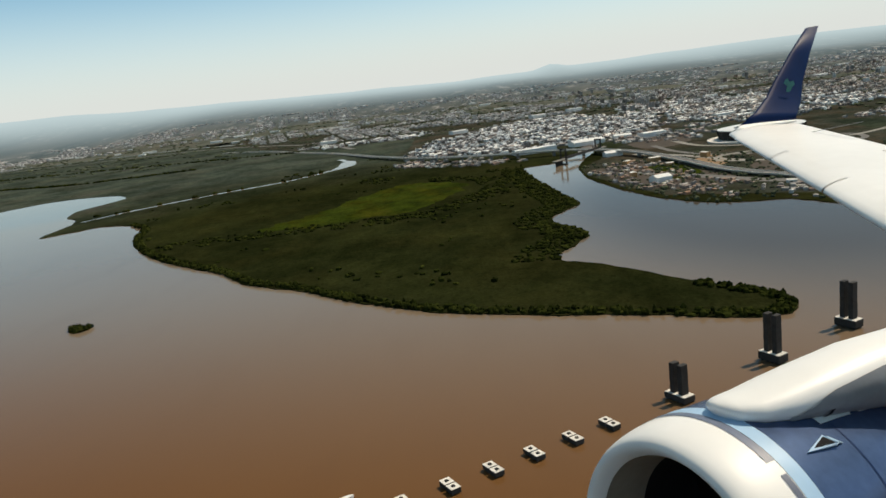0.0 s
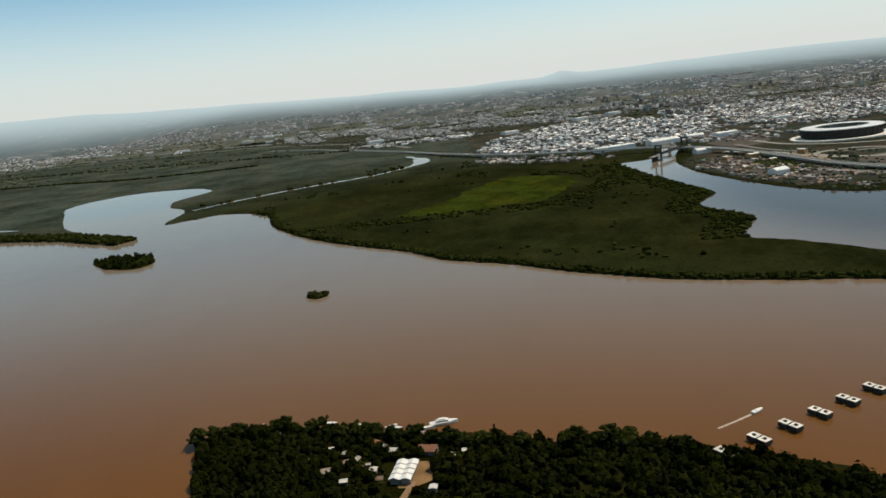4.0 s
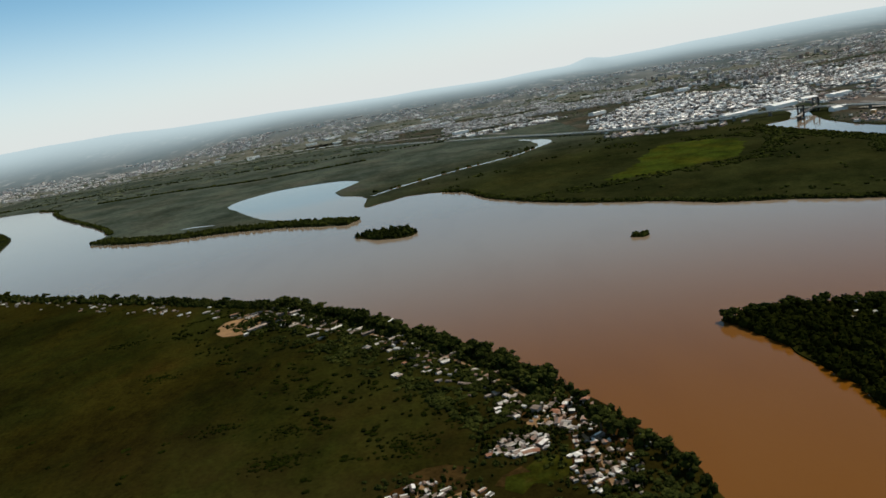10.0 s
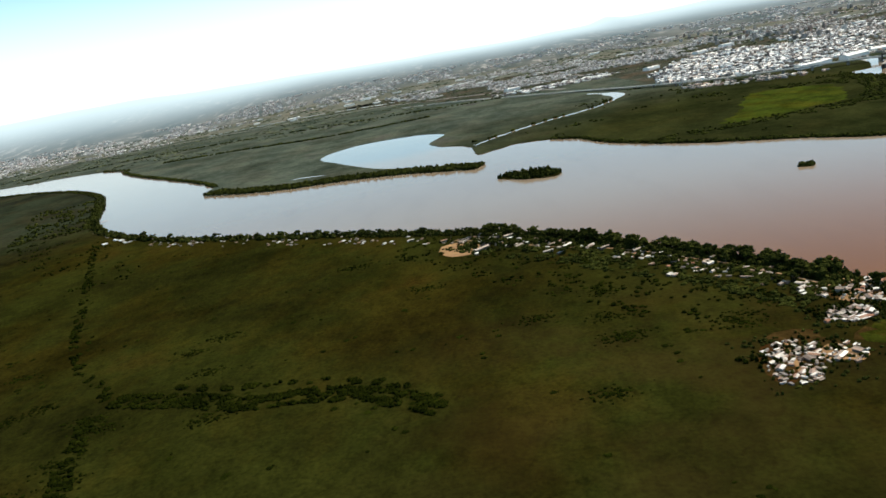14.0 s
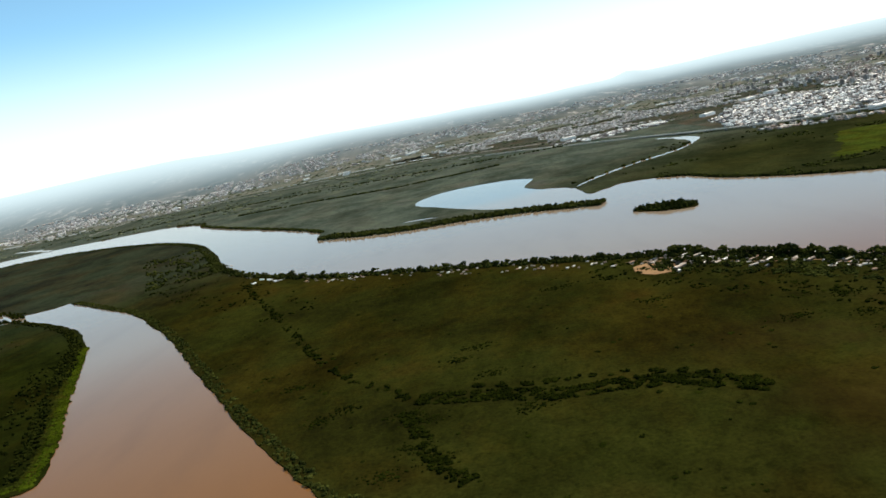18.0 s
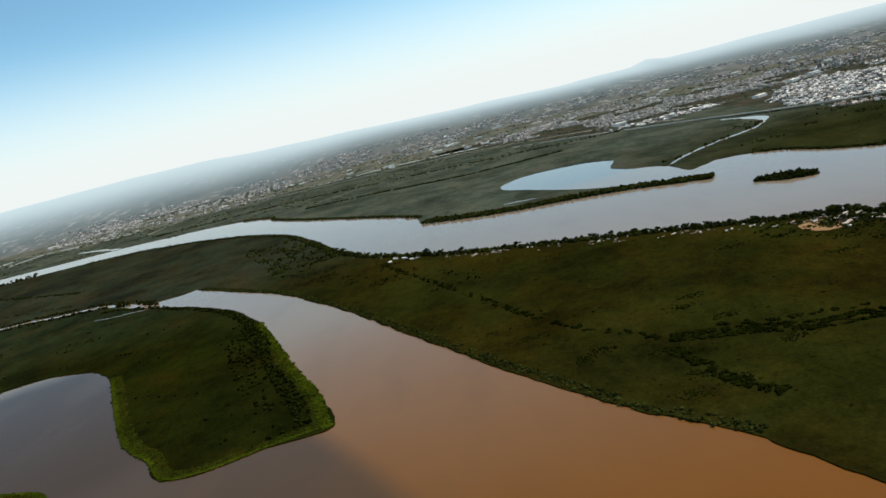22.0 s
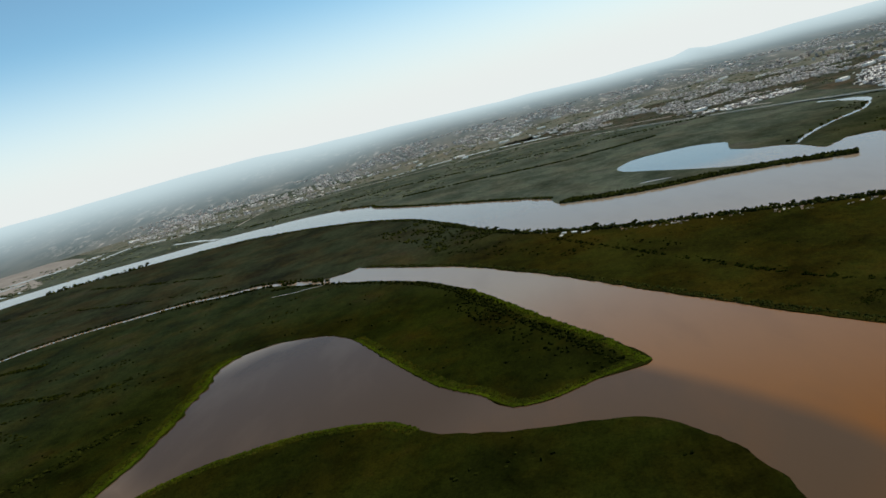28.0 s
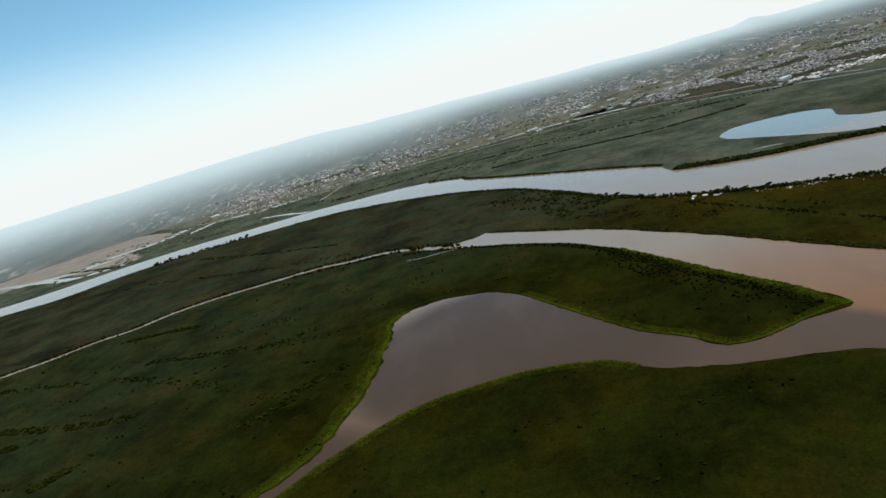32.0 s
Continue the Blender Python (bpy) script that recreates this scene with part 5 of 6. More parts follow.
def cap_thing():
    """Two square pile caps side by side, joined by a tie beam."""
    root = new("pile_cap")
    for s in (-1, 1):
        c = box_part("cap_block", (s * 1.75 - 1.5, -1.5, 0.35, s * 1.75 + 1.5, 1.5, 1.75), PIER, root, bevel=0.08)
        for bx, by in ((-1.03, 0), (1.03, 0), (0, -1.03), (0, 1.03)):
            hx, hy = (0.45, 1.48) if bx else (0.56, 0.45)
            box_part("cap_rim", (s * 1.75 + bx - hx, by - hy, 1.753, s * 1.75 + bx + hx, by + hy, 1.86), CAP_TOP, c)
        box_part("steel_cage", (s * 1.75 - 0.4, -0.4, 1.753, s * 1.75 + 0.4, 0.4, 2.15), PIER, c)
        for px, py in ((-0.9, -0.9), (0.9, -0.9), (-0.9, 0.9), (0.9, 0.9)):
            bm = bmesh.new()
            bmesh.ops.create_cone(bm, cap_ends=True, segments=10, radius1=0.3, radius2=0.3, depth=2.6, matrix=Matrix.Translation((s * 1.75 + px, py, -0.96)))
            part("pile", bm, PIER, root)
    box_part("tie_beam", (-0.24, -0.6, 0.5, 0.24, 0.6, 1.4), PIER, root)
    return tagged(root, "pair of pale concrete pile caps standing in the river", "pile cap", "bridge foundations in the river")


CAP = cap_thing()
CAP.matrix_basis = pose(31.2, 208.6, 0, 0, 0, -59)
for i in range(1, 9):
    copy_thing(CAP, pose(31.2 - 11.6 * i, 208.6 - 6.7 * i + 0.02 * i * i, 0, 0, 0, -59))


def pier_thing(h):
    root = new("bridge_pier")
    f = box_part("footing", (-4.2, -2.4, 0.3, 4.2, 2.4, 2.3), PIER, root, bevel=0.25)
    box_part("footing_top", (-4.0, -2.2, 2.305, 4.0, 2.2, 2.4), CAP_TOP, f)
    for s in (-1, 1):
        b = box_part("blade", (s * 1.65 - 0.9, -1.4, 2.4, s * 1.65 + 0.9, 1.4, h), PIER, root, bevel=0.12)
        for k in range(1, 5):
            z = 2.4 + (h - 2.4) * k / 5
            box_part("pour_joint", (s * 1.65 - 0.93, -1.43, z - 0.05, s * 1.65 + 0.93, 1.43, z + 0.05), PIER, b)
    for x in (-3, -1, 1, 3):
        for y in (-1.6, 1.6):
            bm = bmesh.new()
            bmesh.ops.create_cone(bm, cap_ends=True, segments=10, radius1=0.4, radius2=0.4, depth=2.8, matrix=Matrix.Translation((x, y, -1.05)))
            part("pile", bm, PIER, root)
    return tagged(root, "tall dark twin-bladed concrete pier of an unfinished bridge", "bridge pier", "piers of the unfinished bridge")


P1 = pier_thing(12.0)
P1.matrix_basis = pose(55.2, 222, 0, 0, 0, -59)
for i, (x, y, s) in enumerate(((92.3, 244.6, 1.38), (128.6, 268.6, 1.42), (165, 292, 1.42), (201, 315.5, 1.42))):
    copy_thing(P1, pose(x, y, 0, 0, 0, -59)).scale = (1, 1, s)


def bar(bm, p, q, w, h):
    """A square bar from p to q."""
    d = (q - p)
    u = d.normalized()
    s = u.cross(Vector((0, 0, 1)))
    s = s.normalized() if s.length > 1e-4 else Vector((1, 0, 0))
    t = s.cross(u)
    a = [bm.verts.new(c + s * (i * w / 2) + t * (j * h / 2)) for c in (p, q) for i, j in ((-1, -1), (1, -1), (1, 1), (-1, 1))]
    for f in ((0, 1, 2, 3), (7, 6, 5, 4), (0, 4, 5, 1), (1, 5, 6, 2), (2, 6, 7, 3), (3, 7, 4, 0)):
        bm.faces.new([a[k] for k in f])


HIGHWAY = [(-560, 1745), (-430, 1620), (-348, 1500), (-240, 1345), (-140, 1150), (-56, 1020), (43, 940), (120, 905), (172, 830), (196, 734), (214, 640), (262, 560), (360, 500), (560, 430)]


def highway_thing():
    root = new("elevated_road")
    pts = curve_through(HIGHWAY, 14)
    z = lambda i: 0.7 + 6.0 * max(0, 1 - abs(i / len(pts) - 0.57) / 0.30)
    for nm, off, w, h, dz, mt in (("deck", 0, 9.0, 0.9, 0, CONCRETE), ("carriageway", 0, 7.6, 0.1, 0.5, ASPHALT), ("parapet", 4.4, 0.35, 0.7, 0.8, CAP_TOP), ("parapet", -4.4, 0.35, 0.7, 0.8, CAP_TOP)):
        bm = bmesh.new()
        for i in range(len(pts) - 1):
            d = (pts[i + 1] - pts[i]).normalized()
            s = Vector((-d.y, d.x, 0)) * off
            bar(bm, pts[i] + s + Vector((0, 0, z(i) + dz)) - d * 0.3, pts[i + 1] + s + Vector((0, 0, z(i + 1) + dz)) + d * 0.3, w, h)
        part(nm, bm, mt, root)
    for i in range(2, len(pts) - 1, 3):
        if z(i) > 2.2:
            bm = bmesh.new()
            bar(bm, pts[i] + Vector((0, 0, -2)), pts[i] + Vector((0, 0, z(i) - 0.4)), 3.6, 1.4)
            part("column", bm, CONCRETE, root)
    return tagged(root, "long grey elevated motorway on columns past the town", "motorway")


highway_thing()
patch("field_point_earth", [(122, 760), (118, 690), (134, 620), (160, 585), (200, 600), (210, 680), (180, 770)], RUST, 0.58, "bare brown earth between the houses on the point", seed=12, size=7)
patch("field_junction_earth", [(230, 640), (300, 600), (420, 570), (520, 560), (500, 640), (380, 690), (270, 700)], RUST, 0.585, "bare earth inside the motorway junction", seed=13, size=9)
ribbon("road_motorway_south", [(150, 700), (190, 640), (225, 585), (300, 545), (420, 505), (700, 430)], 14, 0.66, ASPHALT, "wide motorway along the river bank", "road", step=15)
ribbon("road_interchange", [(210, 900), (215, 830), (235, 770), (275, 740), (330, 735), (380, 760), (390, 800), (360, 830)], 7, 0.64, ASPHALT, "curved slip road beside the stadium", "road", step=8)
ribbon("road_interchange_inner", [(225, 720), (260, 690), (300, 700), (310, 735), (280, 760), (240, 750), (225, 720)], 6, 0.69, CONCRETE, "tight loop of the motorway junction", "road", step=6)
ribbon("road_stadium", [(240, 930), (250, 850), (300, 800), (380, 790), (450, 830)], 7, 0.7, CONCRETE, "pale road round the stadium", "road", step=8)
ribbon("road_interchange_loop", [(175, 840), (210, 790), (250, 700), (330, 660), (430, 640)], 8, 0.67, CONCRETE, "pale slip road curving from the motorway", "road", step=8)


def lift_bridge():
    root = new("lift_bridge")
    p, q = Vector((97.5, 827, 0)), Vector((145, 889, 0))
    d = (q - p).normalized()
    n = Vector((-d.y, d.x, 0)) * 3.2
    for c in (p, q):
        for side in (-1, 1):
            bm = bmesh.new()
            bar(bm, c + n * side + Vector((0, 0, -2)), c + n * side + Vector((0, 0, 17)), 1.5, 1.5)
            part("tower_leg", bm, PIER, root)
        bm = bmesh.new()
        bar(bm, c - n * 1.3 + Vector((0, 0, 16.6)), c + n * 1.3 + Vector((0, 0, 16.6)), 1.8, 1.4)
        part("tower_head", bm, PIER, root)
        bm = bmesh.new()
        bar(bm, c - n * 1.4 + Vector((0, 0, 0.4)), c + n * 1.4 + Vector((0, 0, 0.4)), 3.0, 1.6)
        part("tower_footing", bm, PIER, root)
    for side in (-1, 1):
        bm = bmesh.new()
        bar(bm, p + n * side * 0.7 + Vector((0, 0, 7.1)), q + n * side * 0.7 + Vector((0, 0, 7.1)), 0.5, 1.3)
        part("girder", bm, PIER, root)
    bm = bmesh.new()
    bar(bm, p - d * 20 + Vector((0, 0, 6.0)), q + d * 16 + Vector((0, 0, 6.0)), 4.4, 0.8)
    part("span", bm, CONCRETE, root)
    for k in range(-3, 0):
        c = p + d * 5.0 * k
        bm = bmesh.new()
        bar(bm, c + Vector((0, 0, -2)), c + Vector((0, 0, 5.7)), 2.6, 0.9)
        part("column", bm, PIER, root)
    return tagged(root, "grey lift bridge with two tall towers over the channel", "bridge")


lift_bridge()
patch("field_football", [(159, 719), (191, 741), (196, 664), (167, 643)], FIELD_GREEN, 0.6, "green football pitch on the point", seed=18, size=0.3)
patch("field_waste", [(191, 944), (227, 1077), (270, 1034), (262, 928), (228, 878), (198, 880)], RUST, 0.6, "dark waste ground behind the point", seed=19, size=4)
patch("field_junction_sand", [(214, 743), (233, 776), (242, 765), (230, 702), (213, 696)], SAND, 0.6, "bare sand between the slip roads", seed=20, size=3)
BLOCK = house_thing(12.0, 7.0, 4.5, 0.6, "ochre walled block with a flat roof on the point", "blocks on the point", roof=CAP_TOP, wall=OCHRE, category="apartment block", windows=5)
BLOCK.matrix_basis = pose(178, 763, 0.5, 0, 0, 15)
for i, (x, y) in enumerate([(183, 726), (152, 768), (140, 680), (226, 756)]):
    copy_thing(BLOCK, pose(x, y, 0.5, 0, 0, 20 + 35 * i)).scale = (0.7, 0.7, 0.6 + 0.15 * i)
HALL = house_thing(46.0, 15.0, 5.0, 2.5, "long white-roofed hall by the channel", "halls by the channel", roof=WHITE_PAINT, wall=WHITE_PAINT, category="warehouse", windows=6)
HALL.matrix_basis = pose(149, 999, 0.5, 0, 0, 25)
for i, (x, y) in enumerate([(201, 1030), (154, 850), (154, 640)]):
    copy_thing(HALL, pose(x, y, 0.5, 0, 0, 12 * i)).scale = (0.5 - 0.08 * i, 0.7, 0.8)


def stadium_thing():
    root = new("stadium")
    def ring(name, prof, mat, lab=""):
        bm = bmesh.new()
        n, rows = 64, []
        for r, z in prof:
            rows.append([bm.verts.new((math.cos(a) * (r + 4) * 1.12, math.sin(a) * r * 0.92, z)) for a in (6.28319 * k / n for k in range(n))])
        for p, q in zip(rows, rows[1:]):
            for k in range(n):
                bm.faces.new((p[k], p[(k + 1) % n], q[(k + 1) % n], q[k]))
        bmesh.ops.recalc_face_normals(bm, faces=bm.faces)
        return part(name, bm, mat, root, lab)
    ring("outer_wall", ((46, 0), (47, 8), (49, 19), (48, 20)), PIER, "dark outer stadium wall")
    ring("roof_ring", ((49.5, 19.5), (49.5, 21), (40, 23), (30, 22), (30, 21.4), (40, 22.2), (49, 19.5)), WHITE_PAINT, "pale stadium roof")
    ring("stand", ((45, 18), (26, 3), (26, 0)), CAP_TOP)
    ring("plinth", ((62, 0), (62, 2.5), (46, 2.5)), CAP_TOP)
    bm = bmesh.new()
    block(bm, -22, -14, -0.2, 22, 14, 0.8)
    part("pitch", bm, REED, root)
    for k in range(32):
        a = 6.28319 * k / 32
        bm = bmesh.new()
        bar(bm, Vector((math.cos(a) * 50.5 * 1.12, math.sin(a) * 47 * 0.92, 0)), Vector((math.cos(a) * 54.5 * 1.12, math.sin(a) * 49.5 * 0.92, 20)), 0.8, 0.8)
        part("rib", bm, PIER, root)
    return tagged(root, "large oval football stadium with a pale roof ring", "stadium")


stadium_thing().matrix_basis = pose(322, 868, 0.6, 0, 0, 15) @ Matrix.Diagonal((0.82, 0.82, 0.58, 1))

# ---- the town ----
SHAPES = [hut_shape(0.25), hut_shape(0.4), hut_shape(0.12), hut_shape(0.05)]


def ground_z(x, y):
    return max(0.4, far_height(x, y))


cr = random.Random(5)


def district(name, poly, pitch, fill, w, d, h, turn, label, keep=-2.0, shapes=SHAPES, size=160, far=None):
    """Rows of roofs on a street grid, with gaps where the quarter thins out."""
    xs, ys = [p[0] for p in poly], [p[1] for p in poly]
    cx, cy = sum(xs) / len(xs), sum(ys) / len(ys)
    R = max(math.hypot(x - cx, y - cy) for x, y in poly)
    c, s = math.cos(radians(turn)), math.sin(radians(turn))
    items, n = [], int(R / pitch)
    for i in range(-n, n + 1):
        for j in range(-n, n + 1):
            if i % 7 == 0 or j % 9 == 0 or cr.random() > fill:
                continue
            u, v = i * pitch + cr.uniform(-0.3, 0.3) * pitch, j * pitch + cr.uniform(-0.3, 0.3) * pitch
            x, y = cx + c * u - s * v, cy + s * u + c * v
            fray = noise.noise(Vector((x / 23, y / 23, 41)))
            if not inside(poly, x + 5 * pitch * fray, y + 5 * pitch * noise.noise(Vector((x / 21, y / 21, 43)))) or math.hypot(x + 520, y + 180) > 3300 or noise.noise(Vector((x / size, y / size, 11))) < keep:
                continue
            k = cr.uniform(0.7, 1.35)
            items.append((x, y, ground_z(x, y) - 0.3, w * k * cr.uniform(0.8, 1.3), d * k, h * cr.uniform(0.7, 1.5), radians(turn + cr.choice((0, 90)) + cr.uniform(-7, 7))))
    cr.shuffle(items)
    return gather(name, items, shapes, far or CITY, label, "town")


TOWN = [(-100, 1120), (-20, 1040), (60, 1010), (130, 1020), (210, 1060), (300, 1230), (290, 1420), (205, 1640), (60, 1560), (-60, 1330)]
district("town_white_quarter", TOWN, 6.2, 0.9, 5.4, 3.3, 2.4, 20, "dense quarter of small white-roofed houses", -0.36, size=38, far=CITY_WHITE)
district("town_white_quarter_east", [(295, 1235), (330, 1120), (430, 1060), (640, 1180), (620, 1600), (320, 1680), (290, 1430)], 6.8, 0.8, 5.0, 3.5, 2.4, 14, "dense eastern quarter of white roofs", -0.2, size=60, far=CITY_WHITE)
district("town_harbour", [(165, 985), (215, 925), (300, 960), (330, 1100), (290, 1220), (215, 1060)], 7, 0.5, 6, 4.5, 2.2, 30, "sheds and houses behind the harbour", -0.15, size=60)
district("town_motorway_quarter", [(-360, 1570), (-190, 1590), (-60, 1590), (-110, 1500), (-280, 1490)], 7, 0.9, 7.5, 4.5, 2.2, 12, "row of white-roofed houses along the motorway", -0.3, size=40, far=CITY_WHITE)
district("town_waterside", [(-110, 1010), (-40, 930), (40, 880), (50, 925), (-40, 1000), (-90, 1060)], 6.5, 0.6, 6, 4, 2.0, 35, "waterside sheds by the channel")
district("town_point", [(118, 770), (112, 700), (128, 618), (150, 565), (190, 545), (205, 610), (185, 690), (165, 790)], 5.4, 0.7, 3.6, 2.7, 1.8, 25, "small houses on the point across the channel", -0.2, size=26, far=CITY_POINT)
district("town_east_bank", [(170, 540), (215, 520), (260, 470), (340, 430), (500, 370), (520, 420), (380, 480), (280, 530), (225, 575)], 6, 0.5, 4.6, 3.4, 1.9, -20, "scattered houses on the east bank", -0.1, size=40)
district("town_east", [(330, 1180), (420, 980), (620, 800), (1000, 650), (1500, 620), (2100, 1100), (2000, 1900), (1200, 2250), (600, 2200), (330, 1700)], 7.2, 0.62, 4.8, 3.7, 2.1, 8, "sprawling eastern suburbs", -0.12)
district("town_north", [(-330, 1680), (-100, 1640), (210, 1680), (520, 2000), (700, 2300), (300, 2600), (-300, 2500), (-700, 2250), (-620, 2080)], 7.8, 0.58, 5.2, 4.0, 2.1, 15, "northern suburbs of grey and red roofs", -0.1, far=CITY_HAZED)
district("town_far_east", [(700, 2350), (1300, 2250), (2300, 1700), (3000, 1500), (3300, 2400), (2000, 3400), (600, 3900), (-100, 3700), (0, 2700)], 14, 0.55, 9, 7, 2.6, 5, "far eastern suburbs on the rising plain", -0.1, size=230, far=CITY_HAZED)
district("town_far_north", [(-2100, 2550), (-1650, 2350), (-1200, 2400), (-700, 2400), (-300, 2600), (-50, 2750), (-150, 3700), (-800, 3900), (-1700, 3600), (-2200, 3100)], 13, 0.55, 9, 6.5, 2.6, 12, "far northern suburbs on the plain", -0.08, size=210, far=CITY_HAZED)
district("town_far_west", [(-2150, 2300), (-1850, 2030), (-1500, 2090), (-1250, 2120), (-1300, 2260), (-1700, 2350), (-2000, 2700)], 10, 0.42, 7, 5, 2.4, 18, "far western town of pale roofs", -0.05, size=120, far=CITY_HAZED)
district("town_far_settlement", FAR_SETTLEMENT, 15, 0.42, 9, 6, 3.0, 30, "pale far settlement beside the ponds", -0.4, size=60, far=CITY_HAZED)
halls, blocks_ = [], []
for x, y in FAR_SHEDS:
    halls.append((x, y, 0.3, 34, 14, 5, radians(40)))
for _ in range(150):
    x, y = cr.uniform(-1500, 2200), cr.uniform(1150, 2900)
    if (y > 2080 or x > 330) and math.hypot(x + 520, y + 180) < 2850:
        halls.append((x, y, ground_z(x, y) - 0.3, cr.uniform(16, 40), cr.uniform(9, 17), cr.uniform(3, 5), radians(cr.uniform(0, 30))))
for x, y in ((90, 985), (70, 975), (235, 1010), (-20, 1480), (150, 1680), (240, 1760), (-300, 1640)):
    halls.append((x, y, 0.3, 34, 16, 6, radians(cr.uniform(0, 40))))
gather("town_halls", halls, [hut_shape(0.12)], make_plain("white_hall_roof", (0.78, 0.78, 0.77), 0.6, 0.15, 8), "large white warehouse roofs in the suburbs", "town")
for _ in range(420):
    x, y = cr.uniform(200, 1700), cr.uniform(1500, 2700)
    if math.hypot(x + 520, y + 180) < 2800 and noise.noise(Vector((x / 260, y / 260, 20))) > 0.0:
        blocks_.append((x, y, ground_z(x, y) - 0.3, cr.uniform(5, 9), cr.uniform(5, 8), cr.uniform(6, 12), radians(cr.uniform(0, 30))))
gather("town_blocks", blocks_, [hut_shape(0.02)], CITY, "apartment blocks standing in the far suburbs", "town")
trees_far = []
NORTH_BANK = [(x, y + 12) for x, y in BANK_WEST] + [(-795, 3000), (-4600, 3000)]
for _ in range(15000):
    x, y = cr.uniform(-2300, 2400), cr.uniform(1000, 2800)
    if math.hypot(x + 520, y + 180) < 2800 and noise.noise(Vector((x / 120, y / 70, 30))) > 0.02 and not inside(TOWN, x, y) and y > 1500 - 0.9 * max(0, x) and (x > -795 or inside(NORTH_BANK, x, y)):
        k = cr.uniform(1.8, 4.2)
        trees_far.append((x, y, ground_z(x, y) + k * 0.3, k * 1.9, k * 1.5, k * 0.5, cr.uniform(0, 6.28)))
LAND = MAIN_SOUTH + CHANNEL + EAST_BANK
for _ in range(700):
    x, y = cr.uniform(105, 260), cr.uniform(520, 800)
    if inside(LAND, x, y) and noise.noise(Vector((x / 15, y / 15, 33))) > -0.05:
        k = cr.uniform(0.9, 1.9)
        trees_far.append((x, y, 0.5 + k * 0.3, k, k, k * 0.9, cr.uniform(0, 6.28)))
for _ in range(900):
    x, y = cr.uniform(110, 560), cr.uniform(440, 760)
    if inside(LAND, x, y) and noise.noise(Vector((x / 40, y / 40, 31))) > -0.1:
        k = cr.uniform(1.3, 2.6)
        trees_far.append((x, y, 0.5 + k * 0.3, k, k, k, cr.uniform(0, 6.28)))
gather("suburb_trees", trees_far, LOW, HAZED_LEAF, "dark trees between the suburbs", "trees")

# ---- the airliner's wing and engine, beside the start of the path ----
AIR_WHITE = make_plain("aircraft_white", (0.88, 0.88, 0.875), 0.4, 0.06, 2.0)
AIR_NAVY = make_plain("aircraft_navy", (0.002, 0.018, 0.085), 0.45, 0.15, 0.6)
AIR_NAVY.node_tree.nodes["Principled BSDF"].inputs["Specular IOR Level"].default_value = 0.12
AIR_BLUE = make_plain("cowl_blue", (0.10, 0.16, 0.31), 0.24, 0.3, 0.5, metal=0.55)
AIR_INLET_SHADE = make_plain("shaded_inlet_liner", (0.30, 0.26, 0.21), 0.6, 0.2, 0.3)
AIR_SKY = make_plain("band_light_blue", (0.38, 0.58, 0.80), 0.35, 0.1, 0.5)
AIR_GREEN = make_plain("emblem_green", (0.10, 0.36, 0.34), 0.5, 0.2, 0.2)
AIR_GREY = make_plain("panel_grey", (0.30, 0.31, 0.33), 0.4, 0.2, 0.4)
AIR_STRIPE = make_plain("stripe_grey_blue", (0.16, 0.19, 0.27), 0.4, 0.25, 0.4)
AIR_DARK = make_plain("inlet_dark", (0.02, 0.02, 0.022), 0.5, 0.2, 0.3)
AIR_DARK.node_tree.nodes["Principled BSDF"].inputs["Specular IOR Level"].default_value = 0.03
t0, x0, y0, z0, rx0, ry0, rz0 = PATH[0]
eye0 = pose(x0, y0, z0, rx0, ry0, rz0)
# columns: aft, outboard, up, as seen from the window seat
seat = Matrix(((0.956, -0.259, -0.136, 0), (0.141, 0.0, 0.990, 0), (-0.257, -0.966, 0.037, 0), (0, 0, 0, 1)))
AIR = eye0 @ seat
airliner = tagged(new("airliner"), "white and navy jet airliner wing with a blue engine in flight", "airliner")
airliner.matrix_basis = AIR


def lerp(a, b, u):
    return a + (b - a) * u


def loft(rings, closed=True, caps=True):
    bm = bmesh.new()
    R = [[bm.verts.new(p) for p in r] for r in rings]
    n = len(R[0])
    for a, b in zip(R, R[1:]):
        for j in range(n if closed else n - 1):
            bm.faces.new((a[j], a[(j + 1) % n], b[(j + 1) % n], b[j]))
    if caps:
        bm.faces.new(R[0])
        bm.faces.new(R[-1][::-1])
    bmesh.ops.recalc_face_normals(bm, faces=bm.faces)
    for f in bm.faces:
        f.smooth = len(f.verts) == 4
    return bm


def foil(le, te, thick, n=14):
    """A wing section from its leading to its trailing edge, points (aft, out, up)."""
    le, te = Vector(le), Vector(te)
    ch = te - le
    up = Vector((0, -0.15, 1)).normalized()
    out = []
    for k in range(2 * n):
        u = k / n if k < n else 2 - k / n
        s = 1 if k < n else -0.7
        c = (1 - math.cos(math.pi * u)) / 2
        y = 5 * thick * (0.2969 * math.sqrt(c) - 0.126 * c - 0.3516 * c * c + 0.2843 * c ** 3 - 0.1036 * c ** 4)
        out.append(le + ch * c + up * (s * y * ch.length))
    return out


def le_at(o):
    return (9.48 - (13 - o) * 0.463, o, 0.89 - (13 - o) * 0.246)


def te_at(o):
    return ((11.07 - (13 - o) * 0.31 if o > 6 else 8.9 - (6 - o) * 0.12), o, le_at(o)[2] + 0.08 + (13 - o) * 0.0)


wing = part("wing", loft([foil(le_at(o), te_at(o), lerp(0.115, 0.10, o / 13)) for o in (0.9, 3, 5, 6, 7.5, 9, 10.5, 12, 12.6, 13.0)]), AIR_WHITE, airliner, "white swept wing")


